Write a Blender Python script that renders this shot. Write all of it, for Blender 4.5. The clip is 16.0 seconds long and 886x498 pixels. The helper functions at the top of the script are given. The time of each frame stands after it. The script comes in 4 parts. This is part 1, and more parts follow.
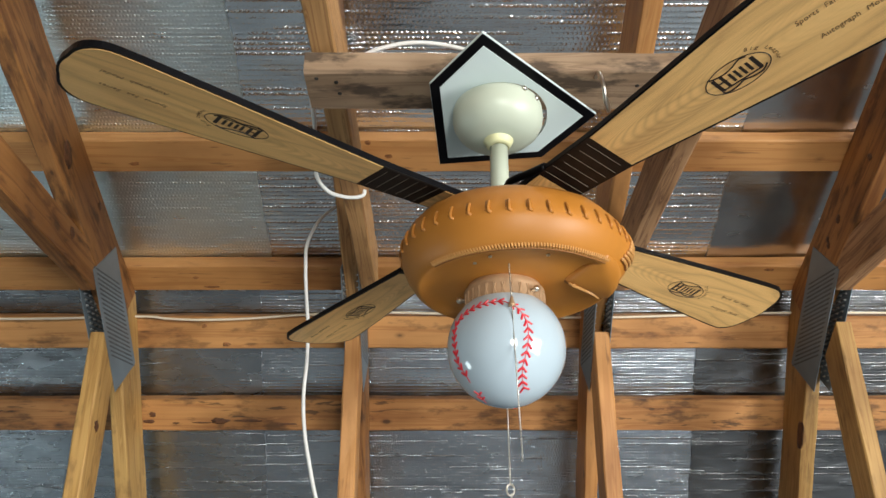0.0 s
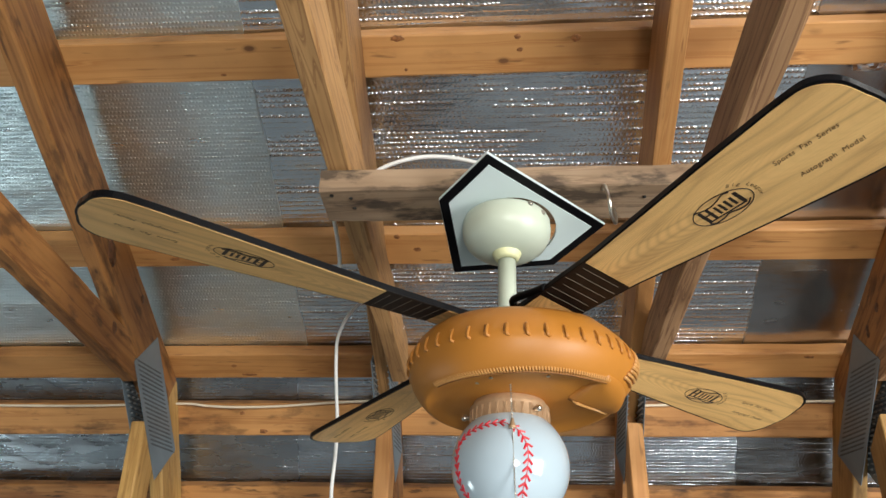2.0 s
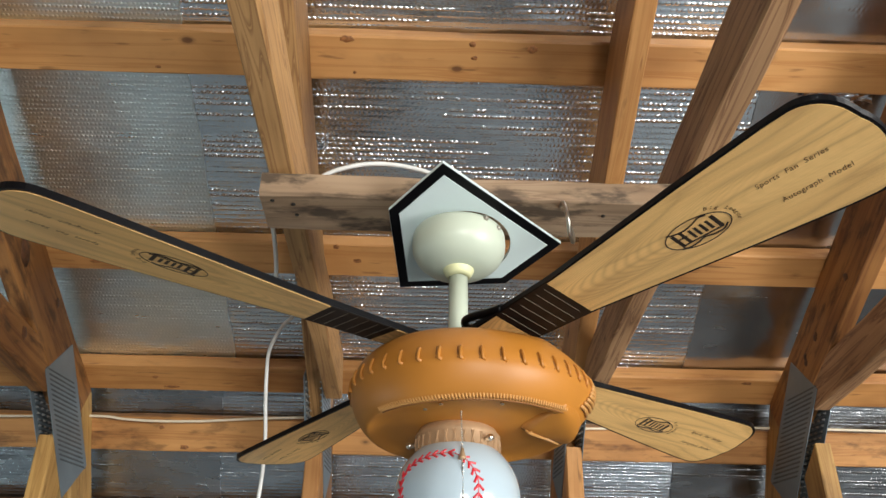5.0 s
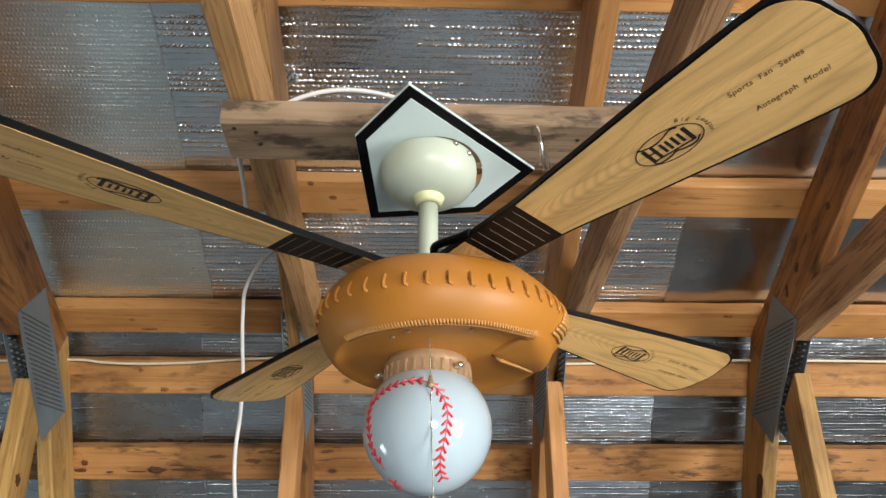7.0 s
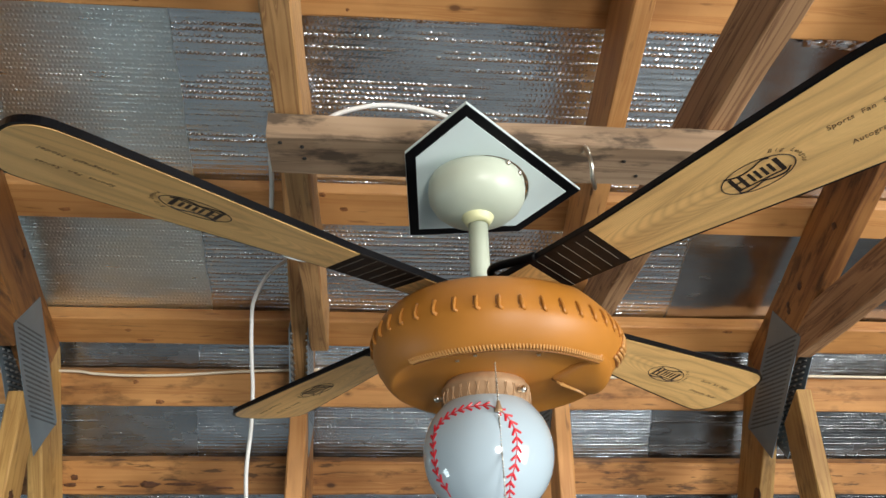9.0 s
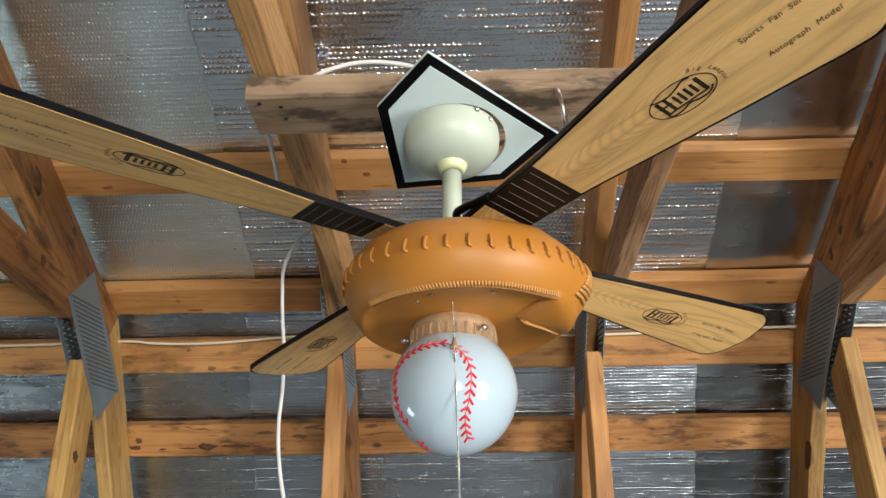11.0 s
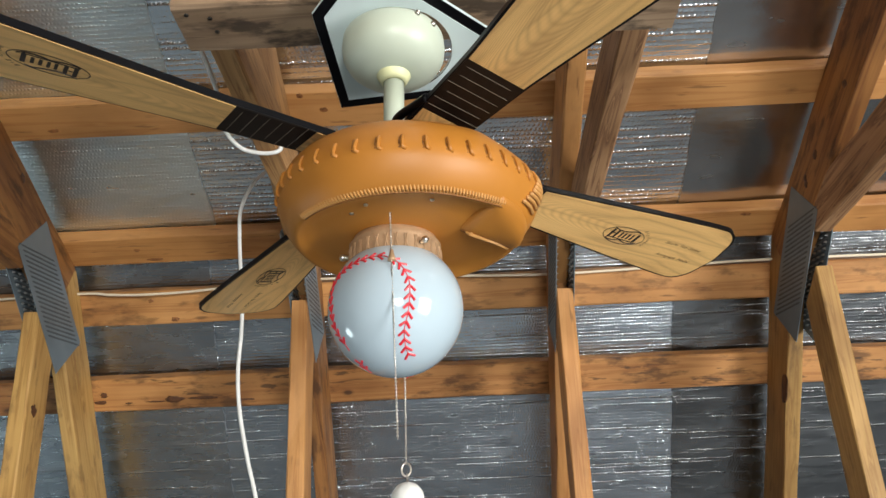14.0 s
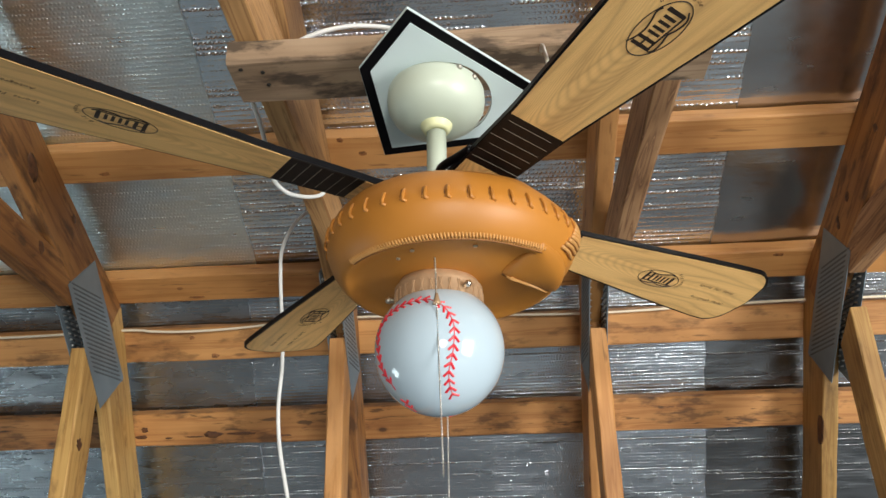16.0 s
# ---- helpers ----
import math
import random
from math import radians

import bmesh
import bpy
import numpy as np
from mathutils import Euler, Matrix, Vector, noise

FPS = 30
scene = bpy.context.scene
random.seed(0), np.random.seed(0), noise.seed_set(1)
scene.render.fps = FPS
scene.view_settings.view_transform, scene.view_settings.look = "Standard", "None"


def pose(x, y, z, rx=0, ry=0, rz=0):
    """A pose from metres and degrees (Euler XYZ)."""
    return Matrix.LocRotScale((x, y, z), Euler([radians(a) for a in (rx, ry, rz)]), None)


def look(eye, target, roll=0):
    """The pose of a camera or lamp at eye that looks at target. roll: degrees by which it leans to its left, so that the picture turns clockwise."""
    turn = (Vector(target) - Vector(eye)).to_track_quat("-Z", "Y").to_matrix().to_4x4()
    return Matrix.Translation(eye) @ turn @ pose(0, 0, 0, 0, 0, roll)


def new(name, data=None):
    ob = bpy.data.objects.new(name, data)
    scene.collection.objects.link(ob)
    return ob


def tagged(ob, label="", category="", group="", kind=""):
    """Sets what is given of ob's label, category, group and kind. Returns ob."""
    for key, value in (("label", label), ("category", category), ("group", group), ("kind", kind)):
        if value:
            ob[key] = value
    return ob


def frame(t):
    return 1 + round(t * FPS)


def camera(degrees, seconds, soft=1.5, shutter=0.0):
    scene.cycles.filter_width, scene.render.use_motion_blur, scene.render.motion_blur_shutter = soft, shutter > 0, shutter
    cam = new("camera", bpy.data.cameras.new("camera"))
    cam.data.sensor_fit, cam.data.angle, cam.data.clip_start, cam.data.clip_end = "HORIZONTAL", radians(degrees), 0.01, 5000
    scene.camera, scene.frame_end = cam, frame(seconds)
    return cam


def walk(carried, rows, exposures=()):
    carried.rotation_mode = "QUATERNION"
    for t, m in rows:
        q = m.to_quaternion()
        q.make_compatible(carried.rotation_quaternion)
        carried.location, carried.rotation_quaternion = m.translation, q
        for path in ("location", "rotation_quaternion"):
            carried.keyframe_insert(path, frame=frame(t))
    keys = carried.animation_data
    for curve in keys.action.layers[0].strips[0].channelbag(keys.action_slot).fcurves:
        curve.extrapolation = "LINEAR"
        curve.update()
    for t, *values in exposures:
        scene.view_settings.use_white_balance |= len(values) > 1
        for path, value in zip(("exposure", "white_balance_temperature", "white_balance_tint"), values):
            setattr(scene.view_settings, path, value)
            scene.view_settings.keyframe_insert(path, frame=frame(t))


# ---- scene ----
cam = camera(57.7, 16.0)
PATH = [
    (0, (-0.079, -0.948, 1.618), (-0.079, 0.829, 2.535), 0.0),
    (0.5, (-0.016, -0.983, 1.642), (-0.109, 0.796, 2.551), -0.4),
    (1, (0.077, -1.005, 1.646), (-0.084, 0.768, 2.558), -0.5),
    (1.5, (0.069, -1.005, 1.649), (-0.101, 0.744, 2.604), 0.2),
    (2, (-0.01, -1.005, 1.673), (-0.151, 0.695, 2.717), 1.8),
    (2.5, (-0.042, -0.977, 1.705), (-0.102, 0.694, 2.802), 2.3),
    (3, (-0.048, -0.95, 1.716), (-0.049, 0.718, 2.82), 1.9),
    (3.5, (-0.043, -0.949, 1.716), (-0.022, 0.722, 2.814), 1.0),
    (6, (-0.033, -0.937, 1.703), (0.002, 0.779, 2.73), 1.0),
    (6.5, (-0.022, -0.916, 1.698), (0.02, 0.822, 2.687), 0.4),
    (7, (-0.011, -0.907, 1.707), (0.047, 0.847, 2.667), -0.3),
    (7.5, (-0.036, -0.905, 1.714), (0.052, 0.854, 2.663), -0.9),
    (8, (-0.076, -0.903, 1.726), (0.056, 0.851, 2.677), -1.2),
    (8.5, (-0.119, -0.901, 1.729), (0.049, 0.843, 2.694), -1.3),
    (8.7, (-0.138, -0.898, 1.732), (0.038, 0.842, 2.702), -1.2),
    (10.8, (0.014, -0.908, 1.691), (-0.046, 0.859, 2.624), -0.3),
    (11, (0.02, -0.904, 1.685), (-0.043, 0.87, 2.607), -0.2),
    (11.5, (0.001, -0.901, 1.67), (-0.055, 0.89, 2.557), 0.2),
    (12, (-0.034, -0.914, 1.664), (-0.038, 0.894, 2.52), 0.2),
    (12.5, (-0.076, -0.913, 1.656), (-0.024, 0.903, 2.491), -0.4),
    (13, (-0.075, -0.888, 1.636), (0.049, 0.938, 2.444), -1.2),
    (13.5, (-0.001, -0.858, 1.655), (0.069, 0.967, 2.469), -2.4),
    (14, (0.071, -0.821, 1.657), (0.033, 0.993, 2.499), -2.1),
    (14.5, (0.079, -0.821, 1.647), (-0.032, 0.989, 2.491), 0.0),
    (15, (0.052, -0.845, 1.643), (-0.104, 0.933, 2.545), 1.0),
    (15.5, (0.049, -0.851, 1.642), (-0.094, 0.912, 2.575), 0.9),
    (16, (0.056, -0.861, 1.649), (-0.047, 0.91, 2.572), -1.0),
]
walk(cam, [(t, look(eye, target, roll)) for t, eye, target, roll in PATH])

# ---- world, daylight through the doorway, fill lamps ----
world = bpy.data.worlds.new("sky")
scene.world = world
world.use_nodes = True
_wn = world.node_tree.nodes
_sky = _wn.new("ShaderNodeTexSky")
_sky.sky_type, _sky.sun_disc, _sky.sun_elevation, _sky.sun_rotation = "NISHITA", False, radians(40), radians(120)
_wn["Background"].inputs["Strength"].default_value = 0.12
world.node_tree.links.new(_sky.outputs["Color"], _wn["Background"].inputs["Color"])


def area_lamp(name, centre, target, sx, sy, watts, colour):
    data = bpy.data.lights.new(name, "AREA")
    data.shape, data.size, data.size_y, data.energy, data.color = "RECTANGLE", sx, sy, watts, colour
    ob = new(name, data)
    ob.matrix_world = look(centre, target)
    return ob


area_lamp("door_daylight", (3.10, -2.30, 1.30), (0.0, -0.3, 1.1), 1.2, 1.5, 188, (0.93, 0.93, 0.90))
# unseen low fill, added to brighten the left foil by way of the floor
area_lamp("side_window_daylight", (-3.10, 0.50, 0.62), (-1.2, 0.35, 0.0), 0.55, 0.85, 15, (0.80, 0.97, 1.0))
# added front light that hangs inside the room; no window stands behind it
area_lamp("back_window_daylight", (0.80, -4.60, 1.30), (0.0, 0.0, 2.1), 0.8, 0.7, 142, (0.98, 0.96, 0.90))


# ---- materials ----
def material(name):
    m = bpy.data.materials.new(name)
    m.use_nodes = True
    nt = m.node_tree
    return m, nt, nt.nodes["Principled BSDF"]


def node(nt, kind, **sets):
    n = nt.nodes.new(kind)
    for key, value in sets.items():
        if key in n.inputs:
            n.inputs[key].default_value = value
        elif key == "op":
            n.operation = value
        elif key == "blend":
            n.blend_type = value
    return n


def ramp(nt, source, stops):
    r = nt.nodes.new("ShaderNodeValToRGB")
    e = r.color_ramp.elements
    while len(e) < len(stops):
        e.new(0.5)
    for el, (pos, col) in zip(e, stops):
        el.position, el.color = pos, (*col, 1) if len(col) == 3 else col
    nt.links.new(source, r.inputs["Fac"])
    return r


def coords(nt, scale, shift=7.3):
    """Object coordinates, scaled, and moved by a random step for each object."""
    tc, info = nt.nodes.new("ShaderNodeTexCoord"), nt.nodes.new("ShaderNodeObjectInfo")
    mul = node(nt, "ShaderNodeMath", op="MULTIPLY")
    mul.inputs[1].default_value = shift
    nt.links.new(info.outputs["Random"], mul.inputs[0])
    add = node(nt, "ShaderNodeVectorMath", op="ADD")
    nt.links.new(tc.outputs["Object"], add.inputs[0])
    nt.links.new(mul.outputs[0], add.inputs[1])
    mp = nt.nodes.new("ShaderNodeMapping")
    mp.inputs["Scale"].default_value = scale
    nt.links.new(add.outputs[0], mp.inputs["Vector"])
    return mp.outputs["Vector"], info


def mix(nt, fac, a, b, blend="MIX"):
    n = nt.nodes.new("ShaderNodeMixRGB")
    n.blend_type = blend
    for sock, v in ((n.inputs[0], fac), (n.inputs[1], a), (n.inputs[2], b)):
        if isinstance(v, (int, float)):
            sock.default_value = v
        elif isinstance(v, tuple):
            sock.default_value = (*v, 1)
        else:
            nt.links.new(v, sock)
    return n.outputs[0]


def bump(nt, bsdf, height, strength, distance=0.002):
    b = nt.nodes.new("ShaderNodeBump")
    b.inputs["Strength"].default_value, b.inputs["Distance"].default_value = strength, distance
    nt.links.new(height, b.inputs["Height"])
    nt.links.new(b.outputs["Normal"], bsdf.inputs["Normal"])
    return b


def lumber_material(name, light, dark, knot, stain=0.35, rough=0.62, rings=14.0, blotch=0.3, streak=0.22, rot=0.0):
    """Sawn softwood: long grain bands along X, knots, blotches and a little tone change from board to board."""
    m, nt, bsdf = material(name)
    vec, info = coords(nt, (0.40, 9.0, 9.0))
    warp = node(nt, "ShaderNodeTexNoise", Scale=1.6, Detail=3.0, Roughness=0.55)
    nt.links.new(vec, warp.inputs["Vector"])
    wave = nt.nodes.new("ShaderNodeMath")
    wave.operation = "MULTIPLY"
    wave.inputs[1].default_value = rings
    nt.links.new(warp.outputs["Fac"], wave.inputs[0])
    frac = nt.nodes.new("ShaderNodeMath")
    frac.operation = "PINGPONG"
    frac.inputs[1].default_value = 1.0
    nt.links.new(wave.outputs[0], frac.inputs[0])
    fine_vec, _ = coords(nt, (4.0, 160.0, 160.0))
    fine = node(nt, "ShaderNodeTexNoise", Scale=1.0, Detail=4.0)
    nt.links.new(fine_vec, fine.inputs["Vector"])
    grain = ramp(nt, frac.outputs[0], [(0.0, light), (0.55, light), (0.9, dark), (1.0, light)])
    c = mix(nt, streak, grain.outputs["Color"], ramp(nt, fine.outputs["Fac"], [(0.3, dark), (0.7, light)]).outputs["Color"])
    blot_vec, _ = coords(nt, (6.0, 16.0, 16.0), 3.1)
    blot = node(nt, "ShaderNodeTexNoise", Scale=1.5, Detail=5.0, Roughness=0.62)
    nt.links.new(blot_vec, blot.inputs["Vector"])
    c = mix(nt, ramp(nt, blot.outputs["Fac"], [(0.61 - 0.14 * blotch, (0, 0, 0)), (0.72 - 0.14 * blotch, (blotch,) * 3)]).outputs["Color"], c, knot)
    kn_vec, _ = coords(nt, (6.0, 11.0, 11.0), 11.0)
    kn = node(nt, "ShaderNodeTexVoronoi", Scale=1.0, Randomness=1.0)
    nt.links.new(kn_vec, kn.inputs["Vector"])
    c = mix(nt, ramp(nt, kn.outputs["Distance"], [(0.0, (0.9,) * 3), (0.055, (0.8,) * 3), (0.075, (0.3,) * 3), (0.12, (0, 0, 0))]).outputs["Color"], c, knot)
    sc_vec, _ = coords(nt, (11.0, 70.0, 70.0), 17.0)
    sc = node(nt, "ShaderNodeTexNoise", Scale=1.0, Detail=2.0)
    nt.links.new(sc_vec, sc.inputs["Vector"])
    c = mix(nt, ramp(nt, sc.outputs["Fac"], [(0.66, (0, 0, 0)), (0.74, (0.8 * stain + 0.1,) * 3)]).outputs["Color"], c, knot)
    broad_vec, _ = coords(nt, (2.6, 5.0, 5.0), 23.0)
    broad = node(nt, "ShaderNodeTexNoise", Scale=1.0, Detail=3.0, Roughness=0.6)
    nt.links.new(broad_vec, broad.inputs["Vector"])
    c = mix(nt, 1.0, c, ramp(nt, broad.outputs["Fac"], [(0.32, (0.58, 0.52, 0.46)), (0.50, (0.95, 0.94, 0.92)), (0.68, (1.14, 1.16, 1.18))]).outputs["Color"], "MULTIPLY")
    if rot:
        rot_vec, _ = coords(nt, (9.0, 48.0, 48.0), 31.0)
        rt = node(nt, "ShaderNodeTexNoise", Scale=1.0, Detail=4.0, Roughness=0.6)
        nt.links.new(rot_vec, rt.inputs["Vector"])
        c = mix(nt, ramp(nt, rt.outputs["Fac"], [(0.615, (0, 0, 0)), (0.665, (rot,) * 3)]).outputs["Color"], c, (0.018, 0.009, 0.005))
    tone = ramp(nt, info.outputs["Random"], [(0.0, (0.82, 0.80, 0.78)), (0.5, (1, 1, 1)), (1.0, (1.0, 0.93, 0.84))])
    c = mix(nt, 1.0, c, tone.outputs["Color"], "MULTIPLY")
    nt.links.new(c, bsdf.inputs["Base Color"])
    bsdf.inputs["Roughness"].default_value = rough
    bump(nt, bsdf, fine.outputs["Fac"], 0.35, 0.0015)
    return m


PINE = lumber_material("pine_lumber", (0.39, 0.176, 0.050), (0.19, 0.070, 0.019), (0.040, 0.015, 0.006), 0.60, 0.60, 16.0, 0.62, 0.30)
PURLIN = lumber_material("purlin_lumber", (0.55, 0.278, 0.096), (0.43, 0.188, 0.056), (0.10, 0.036, 0.013), 0.55, 0.58, 12.0, 0.16, 0.28)
STAINED = lumber_material("stained_purlin", (0.56, 0.280, 0.095), (0.40, 0.172, 0.050), (0.055, 0.022, 0.010), 0.6, 0.58, 12.0, 0.50, 0.28)
ROTTED = lumber_material("rotted_purlin", (0.48, 0.232, 0.076), (0.31, 0.126, 0.037), (0.045, 0.018, 0.008), 0.7, 0.6, 12.0, 0.65, 0.30, 0.7)
PALE = lumber_material("pale_lumber", (0.52, 0.300, 0.125), (0.22, 0.100, 0.036), (0.13, 0.06, 0.024), 0.25, 0.6, 44.0, 0.14, 0.35)
YELLOWED_PINE = lumber_material("yellowed_lumber", (0.55, 0.335, 0.110), (0.36, 0.185, 0.050), (0.10, 0.042, 0.014), 0.5, 0.6, 20.0, 0.45, 0.35)
REDDISH = lumber_material("reddish_lumber", (0.47, 0.27, 0.135), (0.16, 0.068, 0.032), (0.12, 0.05, 0.02), 0.3, 0.6, 34.0, 0.2, 0.3)
GREYED = lumber_material("weathered_board", (0.40, 0.29, 0.195), (0.25, 0.170, 0.112), (0.028, 0.020, 0.015), 0.5, 0.75, 12.0, 0.78, 0.35)


def foil_material(name, rows, bubbles, rough, colour, lively=0.55, pitch=1.0, crumpled=0.22):
    """Reflective bubble-foil: a metal film with rows of pressed, oblong bubbles along X. rows: how strongly single rows
    stand out; bubbles: the relief of all the others; lively: the share of the rows that stand out."""
    m, nt, bsdf = material(name)
    bsdf.inputs["Metallic"].default_value = 1.0
    tc = nt.nodes.new("ShaderNodeTexCoord")
    sep = nt.nodes.new("ShaderNodeSeparateXYZ")
    nt.links.new(tc.outputs["Object"], sep.inputs[0])

    def calc(op, a, b=0.0, c=0.0):
        n = nt.nodes.new("ShaderNodeMath")
        n.operation = op
        for sock, v in zip(n.inputs, (a, b, c)):
            if isinstance(v, (int, float)):
                sock.default_value = v
            else:
                nt.links.new(v, sock)
        return n.outputs[0]

    def vec(x, y):
        c = nt.nodes.new("ShaderNodeCombineXYZ")
        nt.links.new(x, c.inputs["X"])
        nt.links.new(y, c.inputs["Y"])
        return c.outputs[0]

    def cloud(x, y, detail=2.0):
        n = node(nt, "ShaderNodeTexNoise", Scale=1.0, Detail=detail)
        nt.links.new(vec(x, y), n.inputs["Vector"])
        return n.outputs["Fac"]

    x = sep.outputs["X"]
    down = calc("SUBTRACT", sep.outputs["Y"], sep.outputs["Z"])
    sway = cloud(calc("MULTIPLY", x, 1.6), calc("MULTIPLY", down, 5.0))
    v = calc("MULTIPLY_ADD", down, 62.0 * pitch, calc("MULTIPLY", sway, 0.6))
    row = calc("FLOOR", v)
    fv = calc("SUBTRACT", calc("FRACT", v), 0.5)
    odd = calc("MULTIPLY", calc("MODULO", row, 2.0), 0.5)
    wobble = cloud(calc("MULTIPLY", x, 24.0), calc("MULTIPLY", row, 3.7))
    u = calc("ADD", calc("MULTIPLY_ADD", x, 96.0 * pitch, odd), calc("MULTIPLY", wobble, 1.6))
    fu = calc("SUBTRACT", calc("FRACT", u), 0.5)
    each = nt.nodes.new("ShaderNodeTexWhiteNoise")
    each.noise_dimensions = "2D"
    nt.links.new(vec(calc("FLOOR", u), row), each.inputs["Vector"])
    # a dome in each cell, long in X
    r2 = calc("ADD", calc("MULTIPLY", calc("MULTIPLY", fu, fu), 3.7), calc("MULTIPLY", calc("MULTIPLY", fv, fv), 9.5))
    dome = calc("MAXIMUM", calc("SUBTRACT", 1.0, r2), 0.0)
    pick = cloud(calc("MULTIPLY", x, 1.9), calc("MULTIPLY", row, 5.31))
    strong = ramp(nt, pick, [(0.64 - 0.25 * lively, (0, 0, 0)), (0.74 - 0.25 * lively, (1, 1, 1))]).outputs["Color"]
    height = calc("MULTIPLY", calc("MULTIPLY", dome, calc("MULTIPLY_ADD", each.outputs["Value"], 0.75, 0.45)), calc("MULTIPLY_ADD", strong, rows, bubbles))
    big = cloud(calc("MULTIPLY", x, 3.5), calc("MULTIPLY", down, 6.0), 3.0)
    fold = cloud(calc("MULTIPLY", x, 11.0), calc("MULTIPLY", down, 26.0), 4.0)

    def relief(h, strength, distance, before=None):
        bp = nt.nodes.new("ShaderNodeBump")
        bp.inputs["Strength"].default_value, bp.inputs["Distance"].default_value = strength, distance
        nt.links.new(h, bp.inputs["Height"])
        if before:
            nt.links.new(before, bp.inputs["Normal"])
        return bp.outputs["Normal"]

    nrm = relief(height, 1.0, 0.0042 / pitch)
    nrm = relief(fold, crumpled, 0.012, nrm)
    nrm = relief(big, crumpled + 0.03, 0.03, nrm)
    nt.links.new(nrm, bsdf.inputs["Normal"])
    lo, hi = tuple(c * 0.86 for c in colour), tuple(min(1.0, c * 1.08) for c in colour)
    nt.links.new(ramp(nt, big, [(0.3, lo), (0.7, hi)]).outputs["Color"], bsdf.inputs["Base Color"])
    nt.links.new(ramp(nt, fold, [(0.3, (rough - 0.05,) * 3), (0.7, (rough + 0.06,) * 3)]).outputs["Color"], bsdf.inputs["Roughness"])
    return m


FOIL_RIB = foil_material("creased_foil", 0.56, 0.13, 0.20, (0.84, 0.89, 0.94), 0.62)
FOIL_BUBBLE = foil_material("bubble_foil", 0.16, 0.25, 0.32, (0.86, 0.97, 1.0), 0.35, 1.25)
FOIL_DULL = foil_material("dull_foil", 0.03, 0.012, 0.22, (0.56, 0.55, 0.54), 0.3, 1.0, 0.07)
# lower sheets: base colours darkened to stand in for their dimmer reflections
FOIL_GREY = foil_material("dimmed_grey_foil", 0.40, 0.14, 0.26, (0.41, 0.435, 0.46), 0.35, 1.35)
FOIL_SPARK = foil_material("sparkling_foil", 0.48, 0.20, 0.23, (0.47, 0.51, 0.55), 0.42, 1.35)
FOIL_DARK = foil_material("shaded_foil", 0.45, 0.08, 0.24, (0.21, 0.215, 0.22), 0.40, 1.35)
FOIL_BRIGHT = foil_material("crumpled_foil", 0.1, 0.05, 0.20, (0.85, 0.85, 0.86), 0.2)


def plain(name, colour, rough, metal=0.0, vary=0.12, scale=30.0, bumps=0.08, coat=0.0, spec=0.5):
    m, nt, bsdf = material(name)
    vec, _ = coords(nt, (1, 1, 1), 4.0)
    n = node(nt, "ShaderNodeTexNoise", Scale=scale, Detail=4.0)
    nt.links.new(vec, n.inputs["Vector"])
    lo = tuple(c * (1 - vary) for c in colour)
    hi = tuple(min(1.0, c * (1 + vary)) for c in colour)
    nt.links.new(ramp(nt, n.outputs["Fac"], [(0.3, lo), (0.7, hi)]).outputs["Color"], bsdf.inputs["Base Color"])
    bsdf.inputs["Roughness"].default_value, bsdf.inputs["Metallic"].default_value = rough, metal
    bsdf.inputs["Coat Weight"].default_value, bsdf.inputs["Specular IOR Level"].default_value = coat, spec
    if bumps:
        bump(nt, bsdf, n.outputs["Fac"], bumps, 0.001)
    return m


CREAM = plain("cream_enamel", (0.55, 0.61, 0.50), 0.38, vary=0.03, scale=12, bumps=0.0)
YELLOWED = plain("yellowed_plastic", (0.72, 0.72, 0.42), 0.45, vary=0.05)
WHITE_PLATE = plain("white_plate", (0.63, 0.73, 0.73), 0.45, vary=0.03, scale=8, bumps=0.0)
BLACK = plain("black_edge", (0.004, 0.004, 0.005), 0.30, vary=0.3, bumps=0.03, spec=0.12)
GRIP = plain("dark_grip", (0.009, 0.006, 0.005), 0.5, vary=0.5, scale=60, spec=0.18)
STRIPE = plain("pale_stripe", (0.18, 0.155, 0.12), 0.5)
INK = plain("dark_print", (0.016, 0.008, 0.005), 0.55)
FAINT_INK = plain("worn_print", (0.17, 0.09, 0.035), 0.5, vary=0.4, scale=300)
LEATHER = plain("tan_leather", (0.43, 0.168, 0.022), 0.48, vary=0.10, scale=9, bumps=0.10)
LEATHER_DARK = plain("tan_lacing", (0.42, 0.165, 0.025), 0.45, vary=0.1)
LEATHER_SEAM = plain("dark_seam", (0.20, 0.075, 0.012), 0.6, vary=0.1)
LACE = plain("pale_lacing", (0.50, 0.25, 0.075), 0.5, vary=0.1)
RING = plain("beige_ring", (0.46, 0.30, 0.175), 0.36, metal=0.35, vary=0.15, scale=60)
GLASS_WHITE = plain("white_glass", (0.445, 0.545, 0.615), 0.10, vary=0.02, scale=4, bumps=0.0, coat=0.5)
RED = plain("red_print", (0.62, 0.020, 0.035), 0.35, vary=0.15)
CHAIN = plain("nickel_chain", (0.66, 0.62, 0.55), 0.28, metal=1.0)
STEEL = plain("galvanised_plate", (0.215, 0.265, 0.298), 0.5, metal=0.5, vary=0.10, scale=12, bumps=0.0)
SLOT = plain("punched_slot", (0.095, 0.115, 0.130), 0.6, metal=0.3, vary=0.2)
TOOTH = plain("bright_tooth", (0.60, 0.60, 0.59), 0.30, metal=1.0)
CABLE = plain("white_cable", (0.74, 0.74, 0.72), 0.5, vary=0.04)
WIRE = plain("cream_wire", (0.72, 0.62, 0.46), 0.5, vary=0.06)
PALE_KNOT = plain("pale_knot_wood", (0.25, 0.098, 0.030), 0.6, vary=0.55, scale=120, bumps=0.4)
